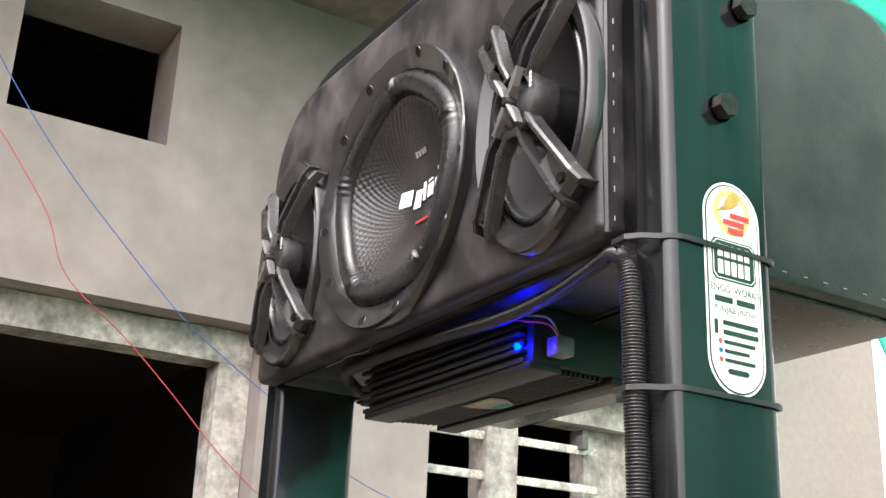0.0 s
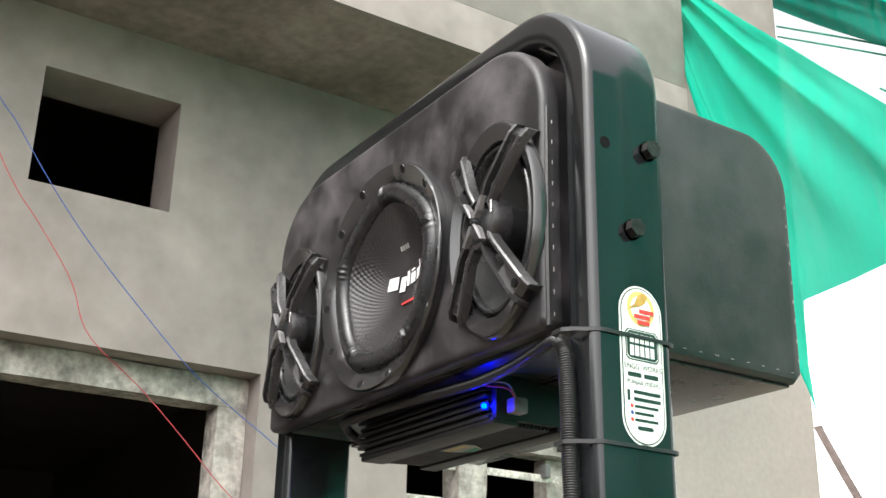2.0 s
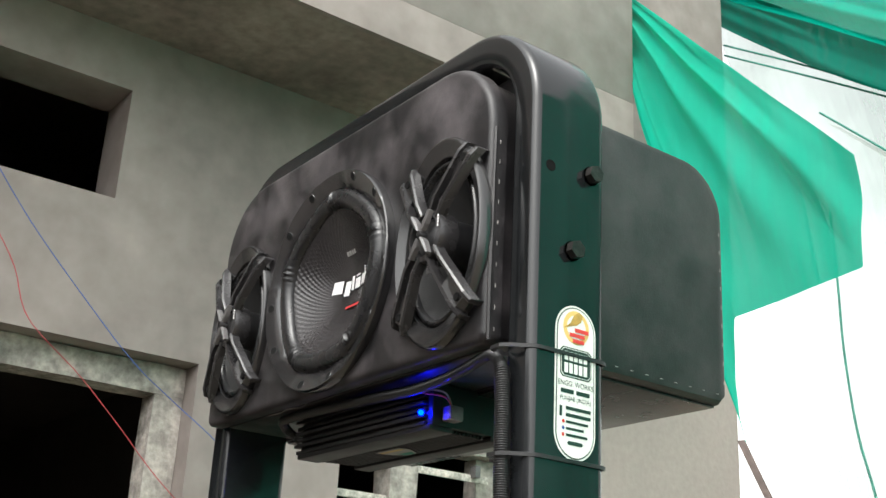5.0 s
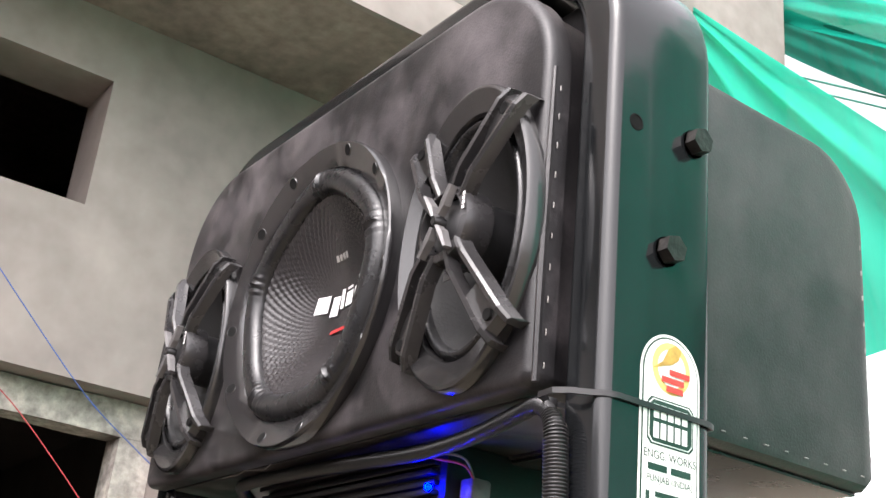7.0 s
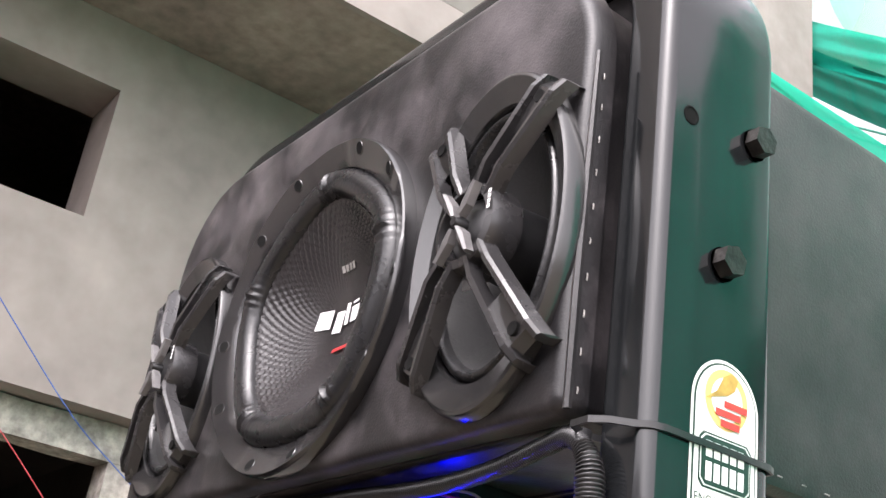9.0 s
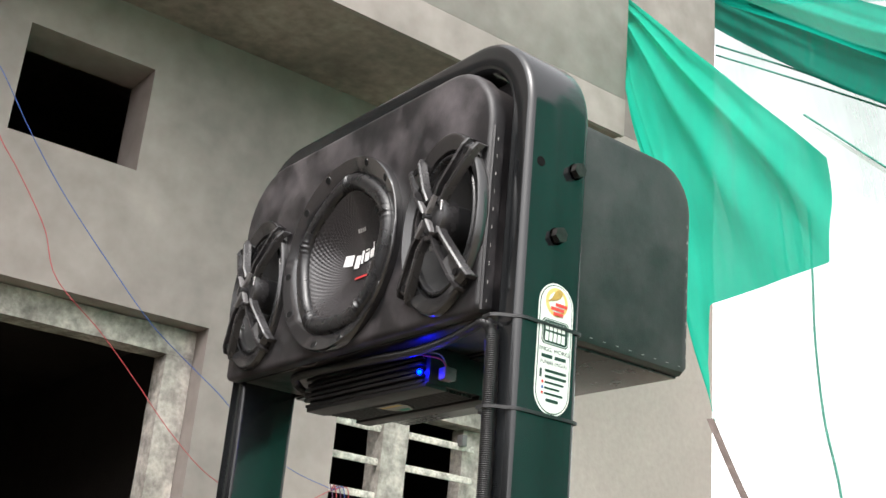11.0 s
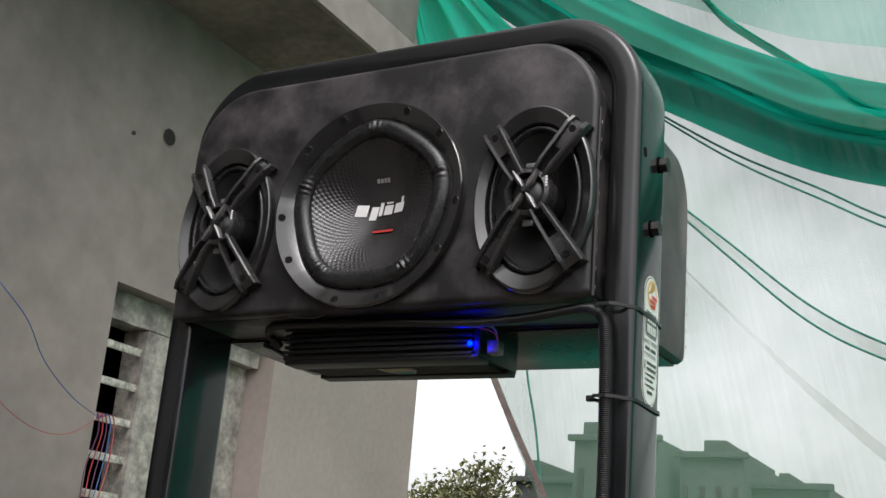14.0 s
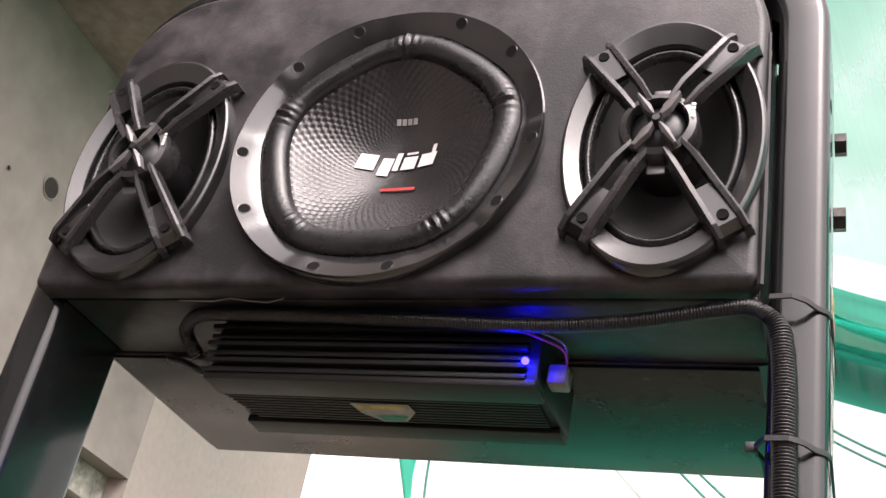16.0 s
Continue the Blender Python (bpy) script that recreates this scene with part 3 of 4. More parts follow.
far_house(-14.0, 36, 2.2, 5.9, [(0, 2.1, 5.9), (-0.5, 0.5, 6.5)], "distant small flat-roofed house beyond the net")


def leafy_tree(x, y, h):
    base = thing("tree", "small distant leafy tree beyond the yard", "tree", (x, y, 0))
    bm = tube(bmesh.new(), [(0, 0, 0), (0.1, 0, h * 0.3), (0.05, 0.1, h * 0.6), (0.2, 0, h * 0.85)], [0.2, 0.16, 0.1, 0.04], 8)
    for k in range(6):
        a = k * 1.05
        tube(bm, [(0.08, 0, h * (0.35 + 0.06 * k)), (0.7 * math.cos(a), 0.7 * math.sin(a), h * (0.5 + 0.06 * k)), (1.3 * math.cos(a), 1.3 * math.sin(a), h * (0.6 + 0.06 * k))], [0.07, 0.05, 0.02], 6)
    part("trunk", bm, BARK, base)
    rnd = random.Random(5)
    verts, faces = [], []
    for k in range(2600):
        c = k % 14
        ca = c * 2.4
        cr = 0.5 + 0.9 * ((c * 37) % 10) / 10
        ctr = Vector((cr * math.cos(ca), cr * math.sin(ca), h * (0.62 + 0.36 * ((c * 53) % 14) / 14)))
        d = Vector((rnd.gauss(0, 1), rnd.gauss(0, 1), rnd.gauss(0, 0.8))) * 0.36
        p = ctr + d
        u = Vector((rnd.uniform(-1, 1), rnd.uniform(-1, 1), rnd.uniform(-1, 1))).normalized() * 0.11
        w = u.cross(Vector((rnd.uniform(-1, 1), rnd.uniform(-1, 1), 1))).normalized() * 0.05
        i = len(verts)
        verts += [p - u, p + w, p + u, p - w]
        faces.append((i, i + 1, i + 2, i + 3))
    me = bpy.data.meshes.new("crown")
    me.from_pydata([tuple(v) for v in verts], [], faces)
    me.materials.append(LEAF)
    crown = new("crown", me)
    crown.parent = base
    crown["kind"] = "stuff"
    return base


leafy_tree(-15.4, 31.0, 6.0)
leafy_tree(-17.6, 32.0, 5.4)


# ---- the arch with its speaker box ----
arch = thing("roll_bar_arch", "gloss black bent steel tube arch standing on two posts", "arch")


def arch_tube():
    """Rectangular tube bent over two rounded corners, both posts down to the ground."""
    x, top, r = 0.419, 2.483, 0.137
    line = [((x, z), (1, 0)) for z in (0.0, 0.8, 1.6, 2.0, top - r)]
    for k in range(1, 17):
        a = radians(90 * k / 16)
        line.append(((x - r + r * math.cos(a), top - r + r * math.sin(a)), (math.cos(a), math.sin(a))))
    line += [((0.030 - px, pz), (-nx, nz)) for (px, pz), (nx, nz) in line[::-1]]
    sec, y0, y1, d, b = [], 0.040, 0.157, 0.047, 0.011
    for cn, cy, a0 in ((-b, y1 - b, 0), (-b, y0 + b, 270), (-d + b, y0 + b, 180), (-d + b, y1 - b, 90)):
        for k in range(5):
            a = radians(a0 + 90 - 90 * k / 4)
            sec.append((cn + b * math.cos(a), cy + b * math.sin(a)))
    bm = bmesh.new()
    loft(bm, [[(px + nx * s, y, pz + nz * s) for s, y in sec] for (px, pz), (nx, nz) in line], cap0=True, cap1=True)
    return bm


part("tube", arch_tube(), GLOSS, arch)


def hex_bolt(y, z):
    bm = bmesh.new()
    n = 6
    rings = []
    for r, x in ((0.0125, 0.4205), (0.0125, 0.4205)):
        rings.append([(x, y + r * math.cos(2 * math.pi * k / 24), z + r * math.sin(2 * math.pi * k / 24)) for k in range(24)])
    loft(bm, rings, cap0=True, cap1=True)
    rings = [[(x, y + r * math.cos(2 * math.pi * k / n + 0.3), z + r * math.sin(2 * math.pi * k / n + 0.3)) for k in range(n)] for r, x in ((0.0115, 0.4205), (0.0115, 0.4315), (0.0095, 0.4315))]
    loft(bm, rings, cap0=True, cap1=True)
    return bm


for y, z in ((0.131, 2.263), (0.101, 2.155)):
    part("bolt", hex_bolt(y, z), STEEL, arch, "oiled steel hexagon bolt")
# shallow lip with a black cap that draws the shade of the bore
bm = bmesh.new()
loft(bm, [[(x, 0.065 + r * math.cos(2 * math.pi * k / 20), 2.258 + r * math.sin(2 * math.pi * k / 20)) for k in range(20)] for r, x in ((0.0075, 0.4194), (0.0062, 0.4198), (0.0058, 0.4192))], cap1=True)
part("drilled_hole", bm, BLACK, arch)

# speaker cabinet: padded front baffle and deep body behind the arch
cab = thing("speaker_cabinet", "black rexine-covered speaker cabinet with padded front held in the arch", "speaker box", (0, 0, 2.035))
def under(ob, parent):
    ob.matrix_parent_inverse = Matrix.Translation(-parent.location)
    return ob


FRONT = round_outline(-0.366, 0.366, 2.036, 2.434, 0.115, 0.012)


def baffle_board():
    """Padded front with three real openings for the speakers, rolled outer edge and short tunnels behind."""
    bm = bmesh.new()
    n = len(FRONT)
    normals = []
    for i in range(n):
        a, b = FRONT[i - 1], FRONT[(i + 1) % n]
        d = Vector((b[0] - a[0], b[1] - a[1])).normalized()
        normals.append((d.y, -d.x))
    def ring(inset, y):
        return [(x - nx * inset, y, z - nz * inset) for (x, z), (nx, nz) in zip(FRONT, normals)]
    def tuck(points):
        return [(max(x, -0.341), y, z) for x, y, z in points]
    rings = [tuck(ring(0.006, 0.079)), tuck(ring(0.005, 0.0390)), ring(0, 0.0385)]
    for k in range(6):
        a = radians(90 * k / 5)
        rings.append(ring(0.010 * (1 - math.cos(a)), 0.014 + 0.010 * (1 - math.sin(a))))
    rows = loft(bm, rings)
    rim = [bm.edges.get((rows[-1][i], rows[-1][(i + 1) % n])) for i in range(n)]
    for cx, cz, a, b in ((0, 2.2, 0.150, 0.150), (0.2765, 2.183, 0.080, 0.124), (-0.2695, 2.183, 0.080, 0.124)):
        hole = loft(bm, [ellipse_ring(a, b, 0.014, cx, cz, 48), ellipse_ring(a, b, 0.079, cx, cz, 48)])
        rim += [bm.edges.get((hole[0][i], hole[0][(i + 1) % 48])) for i in range(48)]
    bmesh.ops.triangle_fill(bm, edges=rim, use_beauty=True, normal=(0, -1, 0))
    return bm


under(part("baffle", baffle_board(), REXINE, cab), cab)


def cabinet_body():
    """Deep body: straight sides, rolled rear top edge."""
    bm = bmesh.new()
    r = 0.075
    prof = [(0.158, 2.034), (0.158, 2.382)]
    for k in range(9):
        a = radians(90 - 90 * k / 8)
        prof.append((0.437 - r + r * math.cos(a), 2.380 - r + r * math.sin(a)))
    prof += [(0.434, 2.042), (0.426, 2.034)]
    rings = []
    for x, inset in ((-0.372, 0.012), (-0.369, 0.004), (-0.360, 0.0), (0.360, 0.0), (0.369, 0.004), (0.372, 0.012)):
        cy, cz = 0.29, 2.2
        ring = []
        for y, z in prof:
            ring.append((x, y - inset * (1 if y > cy else -1) * (0 if y < 0.165 else 1), z - inset * (1 if z > cz else -1)))
        rings.append(ring)
    loft(bm, rings, cap0=True, cap1=True)
    return bm


under(part("body", cabinet_body(), REXINE_BODY, cab), cab)
bm = box(bmesh.new(), -0.341, 0.361, 0.0795, 0.160, 2.0415, 2.425)
under(part("core", bm, REXINE, cab), cab)
bm = box(bmesh.new(), -0.341, 0.3625, 0.044, 0.1605, 2.0366, 2.0412, 0.0015)
under(part("bottom_panel", bm, REXINE, cab), cab)


bm = box(bmesh.new(), -0.355, 0.355, 0.162, 0.424, 2.0302, 2.0336, 0.0012)
under(part("underside_board", bm, BOARD, cab, "smooth black painted underside"), cab)


def dashes(points, length, gap, radius, lift):
    """A row of short stitches along a path, joined."""
    pts = spline(points, 400)
    bm = bmesh.new()
    run, last, start = 0.0, pts[0], None
    for p in pts[1:]:
        d = (p - last).length
        run += d
        ph = run % (length + gap)
        if ph < length and start is None:
            start = last
        elif ph >= length and start is not None:
            tube(bm, [start + lift, (start + last) / 2 + lift * 1.25, last + lift], radius, 5)
            start = None
        last = p
    return bm


out = Vector((0.0012, 0, 0))
st = [((0.366, 0.027, 2.05), (0.366, 0.027, 2.15), (0.366, 0.027, 2.25), (0.366, 0.027, 2.31)),
      ((0.372, 0.165, 2.0445), (0.372, 0.25, 2.0445), (0.372, 0.33, 2.0445), (0.372, 0.415, 2.0445)),
      ((0.372, 0.424, 2.06), (0.372, 0.424, 2.14), (0.372, 0.424, 2.22), (0.372, 0.424, 2.30))]
for row in st:
    under(part("seam_stitching", dashes(row, 0.005, 0.022, 0.0006, out), STITCH, cab, "pale stitches along the seam"), cab)["kind"] = "stuff"
# folded welt where the covering is closed at the side and the cut edge under the baffle
bm = tube(bmesh.new(), [(0.3665, 0.020, 2.038), (0.3668, 0.019, 2.12), (0.3664, 0.020, 2.22), (0.366, 0.021, 2.315)], [0.003, 0.0035, 0.003, 0.002], 6)
under(part("welt", bm, REXINE, cab), cab)
bm = tube(bmesh.new(), [(-0.20 + 0.02 * k, 0.040 + 0.003 * math.sin(k * 1.7), 2.0345 + 0.0015 * math.sin(k * 2.3)) for k in range(7)], 0.0006, 5)
under(part("loose_thread", bm, STITCH, cab), cab)


# ---- twelve-inch subwoofer ----
def pent(a):
    return math.cos(5 * (a - radians(90)))


sub = thing("subwoofer", "twelve-inch black subwoofer with ribbed surround and embossed cone", "speaker", (0, 0, 2.2))
N = 160
ang = [2 * math.pi * k / N for k in range(N)]


def polar(rf, y):
    return [(rf(a) * math.cos(a), y(a) if callable(y) else y, rf(a) * math.sin(a)) for a in ang]


def pad(a):
    """1 on the five raised pads of the rim, 0 between them."""
    d = abs((math.degrees(a) - 198 + 36) % 72 - 36)
    return max(0.0, min(1.0, (24 - d) / 3))


def inner_r(a):
    return 0.1385 + 0.0032 * pent(a)


def rim_y(r, a):
    """Face of the rim: it slopes inwards like a shallow dish; the pads stand a little proud."""
    return 0.40 * (0.1635 - r) - 0.0016 * pad(a)


bm = bmesh.new()
loft(bm, [polar(lambda a: 0.160, 0.0165), polar(lambda a: 0.165, 0.0150), polar(lambda a: 0.1658, 0.004), polar(lambda a: 0.1652, 0.0012), polar(lambda a: 0.1635, lambda a: rim_y(0.1635, a)),
          polar(lambda a: 0.150, lambda a: rim_y(0.150, a)), polar(lambda a: inner_r(a) + 0.0012, lambda a: rim_y(inner_r(a), a)), polar(inner_r, lambda a: rim_y(inner_r(a), a) + 0.001), polar(lambda a: inner_r(a) - 0.001, 0.022)])
part("rim", bm, FLANGE, sub, "satin black steel rim with raised pads", angle=28)
for mid in (198, 270, 342, 54, 126):
    for d in (-14, 14):
        a = radians(mid + d)
        c = Vector((0.155 * math.cos(a), rim_y(0.155, a), 0.155 * math.sin(a)))
        face = Vector((-0.371 * math.cos(a), -0.928, -0.371 * math.sin(a)))
        across = face.cross(Vector((0, 1, 0))).normalized()
        up = across.cross(face)
        bm = bmesh.new()
        loft(bm, [[c + face * h + r * (across * math.cos(2 * math.pi * k / 16) + up * math.sin(2 * math.pi * k / 16)) for k in range(16)] for r, h in ((0.0070, 0.0), (0.0066, 0.0006), (0.0060, 0.0005))])
        hole = part("screw_hole", bm, FLANGE, sub)
        # flat black disc for the shade inside the screw hole
        bm = bmesh.new()
        bm.faces.new([bm.verts.new(c + face * 0.0005 + 0.0061 * (across * math.cos(2 * math.pi * k / 16) + up * math.sin(2 * math.pi * k / 16))) for k in range(16)])
        part("hole_shade_disc", bm, BLACK, hole)


def roll(a, s):
    """Point of the half-round surround at angle a; s runs from its outer to its inner foot."""
    rib = 0.0
    d = abs((math.degrees(a) - 90 + 36) % 72 - 36)
    if d < 8:
        rib = 0.0022 * (0.5 - 0.5 * math.cos(radians(d * 90 + 180))) * (1 - d / 9)
    rr, w = 0.1232 + 0.0034 * pent(a), 0.0153
    h = 0.0125 + rib * 2.0
    t = math.pi * s
    r = rr + w * math.cos(t)
    return (r * math.cos(a), 0.0145 - h * math.sin(t), r * math.sin(a))


bm = bmesh.new()
loft(bm, [[roll(a, s / 12) for a in [2 * math.pi * k / 320 for k in range(320)]] for s in range(13)])
part("surround", bm, RUBBER, sub, "rolled rubber surround with ribbed corners", angle=60)


def cone_rings():
    """Shallow dish embossed with rows of small facets that fade towards the middle."""
    M, rows = 288, 42
    rings = []
    for j in range(rows + 1):
        f = j / rows
        ring = []
        for k in range(M):
            a = 2 * math.pi * k / M
            ro = 0.1082 + 0.0036 * pent(a)
            r = ro * (1 - f) + 0.004 * f
            depth = 0.0145 + 0.043 * (1 - (r / ro) ** 1.7)
            em = 0.0021 * max(0.0, min(1.0, (r / ro - 0.30) * 2.2)) * (r < ro * 0.985)
            em *= (1 if (k // 2 + j // 2) % 2 else -0.2) * (0.5 + 0.5 * (k % 2)) * (0.6 + 0.4 * (j % 2))
            ring.append((r * math.cos(a), depth - em, r * math.sin(a)))
        rings.append(ring)
    return rings


bm = bmesh.new()
loft(bm, cone_rings(), cap1=True)
part("cone", bm, CONE, sub, "embossed glossy black cone", angle=50)


def on_cone(x, z):
    a = math.atan2(z, x)
    ro = 0.1082 + 0.0036 * pent(a)
    r = math.hypot(x, z)
    return 0.0145 + 0.043 * (1 - (r / ro) ** 1.7) - 0.0016


def print_bars(name, shapes, material, parent, skin):
    bm = bmesh.new()
    for quad in shapes:
        bm.faces.new([bm.verts.new((x, skin(x, z), z)) for x, z in quad])
    ob = part(name, bm, material, parent)
    return ob


def slant(x0, x1, z0, z1, lean=0.25):
    return [(x0, z0), (x1, z0), (x1 + lean * (z1 - z0), z1), (x0 + lean * (z1 - z0), z1)]


marks = [slant(-0.047, -0.028, -0.004, 0.015, 0.2), slant(-0.024, -0.012, -0.010, 0.012, 0.2), slant(-0.009, -0.003, -0.003, 0.018, 0.2), slant(0.000, 0.016, -0.002, 0.013, 0.2), slant(0.005, 0.018, 0.0155, 0.0180, 0.2), slant(0.020, 0.038, -0.001, 0.014, 0.2), slant(0.034, 0.0385, 0.0142, 0.023, 0.2)]
print_bars("white_mark", marks, WHITE, sub, on_cone)
print_bars("small_mark", [slant(-0.010 + 0.0062 * k, -0.0052 + 0.0062 * k, 0.048, 0.0545, 0.0) for k in range(4)], STITCH, sub, on_cone)
print_bars("red_mark", [slant(-0.014, 0.024, -0.0325, -0.0285, 0.1)], RED, sub, on_cone)


# ---- oval coaxial speakers ----
def coax(cx):
    sp = thing("coaxial_speaker", "oval black coaxial speaker with a cross-shaped grille bridge", "speaker", (cx, 0, 2.183), group="oval speakers")
    A, B = 0.0925, 0.1410
    bm = bmesh.new()
    loft(bm, [ellipse_ring(A, B, 0.0165), ellipse_ring(A, B, 0.005), ellipse_ring(A - 0.002, B - 0.002, 0.0015), ellipse_ring(A - 0.004, B - 0.005, 0.0004), ellipse_ring(A - 0.017, B - 0.026, 0.0070), ellipse_ring(A - 0.0185, B - 0.028, 0.011), ellipse_ring(A - 0.019, B - 0.0285, 0.02)])
    part("rim", bm, GRILLE, sp, "grey satin oval rim", angle=30)
    bm = bmesh.new()
    a0, b0 = A - 0.0185, B - 0.028
    loft(bm, [ellipse_ring(a0 - 0.012 * s / 8, b0 - 0.012 * s / 8, 0.016 - 0.008 * math.sin(math.pi * s / 8)) for s in range(9)])
    part("surround", bm, RUBBER, sp, angle=60)
    bm = bmesh.new()
    a1, b1 = a0 - 0.012, b0 - 0.012
    loft(bm, [ellipse_ring(a1 * (1 - f) + 0.016 * f, b1 * (1 - f) + 0.016 * f, 0.016 + 0.05 * f ** 0.8) for f in [j / 10 for j in range(11)]], cap1=True)
    part("cone", bm, CONE_PAPER, sp, angle=60)
    # bridge: four arms of twin straight rails with a plate at the tip, round the tweeter
    for sx, sz in ((1, 1), (-1, 1), (-1, -1), (1, -1)):
        tip = Vector((sx * 0.0665, 0, sz * 0.102))
        way = tip.normalized()
        side = Vector((-way.z, 0, way.x))
        reach = tip.length
        bm = bmesh.new()
        for s in (1, -1):
            ring = []
            for r, y, off, w in ((0.027, -0.019, 0.0085, 0.0052), (0.050, -0.021, 0.0100, 0.0062), (reach - 0.006, -0.010, 0.0125, 0.0066), (reach + 0.006, -0.0035, 0.0125, 0.0062), (reach + 0.007, 0.004, 0.0125, 0.0062)):
                c = way * r + side * s * off
                out_edge, in_edge = side * s * w * 0.5, side * s * w * -0.5
                ring.append([c + out_edge * 1.7 + Vector((0, y + 0.0135, 0)), c + out_edge + Vector((0, y + 0.0022, 0)), c + out_edge * 0.3 + Vector((0, y, 0)), c + in_edge + Vector((0, y + 0.0008, 0)), c + in_edge + Vector((0, y + 0.0135, 0))])
            loft(bm, ring, cap0=True, cap1=True)
        arm = part("bridge_arm", bm, ARM, sp, angle=15)
        bm = bmesh.new()
        ring = []
        for r, y, w in ((0.076, -0.0085, 0.0098), (0.090, -0.0085, 0.0100), (reach - 0.004, -0.0055, 0.0102), (reach + 0.003, 0.002, 0.0102)):
            c = way * r
            ring.append([c + side * w + Vector((0, y, 0)), c - side * w + Vector((0, y, 0)), c - side * w + Vector((0, y + 0.007, 0)), c + side * w + Vector((0, y + 0.007, 0))])
        loft(bm, ring, cap0=True, cap1=True)
        part("tip_plate", bm, GRILLE, arm, angle=15)
        c = way * (reach - 0.012)
        bm = bmesh.new()
        loft(bm, [[(c.x + r * math.cos(2 * math.pi * k / 14), y, c.z + r * math.sin(2 * math.pi * k / 14)) for k in range(14)] for r, y in ((0.0054, -0.0060), (0.0050, -0.0082), (0.0042, -0.0080))], cap1=True)
        part("screw", bm, BLACK, arm)
        bm = bmesh.new()
        ring = []
        for r, h in ((0.006, 0.0012), (0.016, 0.0036), (0.034, 0.0014)):
            c = way * r
            ring.append([c + side * h + Vector((0, -0.0255, 0)), c + Vector((0, -0.0272, 0)), c - side * h + Vector((0, -0.0255, 0)), c - side * h * 1.3 + Vector((0, -0.019, 0)), c + side * h * 1.3 + Vector((0, -0.019, 0))])
        loft(bm, ring, cap0=True, cap1=True)
        part("fin", bm, SILVER, sp, "pale grey tapered fin", angle=15)
    bm = bmesh.new()
    loft(bm, [ellipse_ring(r, r, y, n=48) for r, y in ((0.036, 0.01), (0.036, -0.012), (0.034, -0.017), (0.028, -0.019), (0.0265, -0.014), (0.026, 0.01))])
    part("tweeter_ring", bm, ARM, sp, angle=25)
    bm = bmesh.new()
    loft(bm, [ellipse_ring(0.0262 * math.cos(t), 0.0262 * math.cos(t), -0.004 - 0.012 * math.sin(t), n=40) for t in [radians(86 * k / 7) for k in range(8)]], cap1=True)
    part("tweeter_dome", bm, PLASTIC, sp, angle=60)
    bm = tube(bmesh.new(), [(0, 0.01, 0), (0, -0.022, 0), (0, -0.027, 0)], [0.006, 0.005, 0.0035], 12)
    part("hub", bm, PLASTIC, sp)
    for z0, z1 in ((-0.047, -0.038), (0.040, 0.047)):
        part("badge", box(bmesh.new(), -0.008, 0.008, -0.006, -0.004, z0, z1, 0.001), SILVER, sp)
    print_bars("side_mark", [[(0.0292, 0.004 + 0.0042 * k), (0.0328, 0.004 + 0.0042 * k), (0.0328, 0.0072 + 0.0042 * k), (0.0292, 0.0072 + 0.0042 * k)] for k in range(4)], WHITE, sp, lambda x, z: -0.0195)
    bm = bmesh.new()
    loft(bm, [ellipse_ring(0.032, 0.032, 0.052, n=24), ellipse_ring(0.030, 0.030, 0.012, n=24)], cap0=True, cap1=True)
    part("post", bm, PLASTIC, sp)
    return sp


right = coax(0.2765)
left = copy_thing(right, Matrix.Translation((-0.2695, 0, 2.183)))


# ---- amplifier under the cabinet ----
amp = thing("amplifier", "black finned car amplifier hung under the cabinet", "amplifier", (0, 0.15, 1.972))
AX0, AX1, AY0, AY1, AZ0, AZ1 = -0.178, 0.172, 0.082, 0.225, 1.974, 2.036
bm = box(bmesh.new(), AX0 + 0.004, AX1 - 0.004, AY0 + 0.006, AY1 - 0.004, AZ0 + 0.004, AZ1, 0.002)
under(part("case", bm, AMP, amp), amp)
for k in range(6):
    z = AZ0 + 0.004 + 0.0092 * k
    bm = box(bmesh.new(), AX0, AX1 - 0.014, AY0 - 0.004 * (k % 2), AY0 + 0.007, z, z + 0.0052, 0.001)
    under(part("fin", bm, AMP, amp), amp)
for k in range(9):
    y = AY0 + 0.045 + 0.0062 * k
    bm = box(bmesh.new(), AX0 + 0.004 + 0.002 * k, AX1 - 0.012, y, y + 0.0032, AZ0 - 0.001, AZ0 + 0.005, 0.0007)
    under(part("fin", bm, AMP, amp), amp)
for y0, y1, d in ((AY0 + 0.002, AY0 + 0.040, 0.0), (AY0 + 0.105, AY1 - 0.008, 0.0)):
    bm = box(bmesh.new(), AX0 + 0.002, AX1 - 0.004, y0, y1, AZ0 - 0.003, AZ0 + 0.005, 0.0015)
    under(part("bottom_plate", bm, AMP, amp), amp)
bm = bmesh.new()
bm.faces.new([bm.verts.new(p) for p in ((-0.035, AY0 + 0.052, AZ0 - 0.0022), (0.028, AY0 + 0.052, AZ0 - 0.0022), (0.030, AY0 + 0.070, AZ0 - 0.0022), (0.014, AY0 + 0.092, AZ0 - 0.0022), (-0.012, AY0 + 0.094, AZ0 - 0.0022), (-0.030, AY0 + 0.075, AZ0 - 0.0022))])
badge = under(part("maker_badge", bm, STITCH, amp, "pale shield-shaped badge"), amp)
bm = bmesh.new()
bm.faces.new([bm.verts.new(p) for p in ((-0.015, AY0 + 0.078, AZ0 - 0.0027), (0.020, AY0 + 0.078, AZ0 - 0.0027), (0.012, AY0 + 0.090, AZ0 - 0.0027), (-0.010, AY0 + 0.091, AZ0 - 0.0027))])
under(part("green_stripe", bm, ROPE, amp), amp)
bm = bmesh.new()
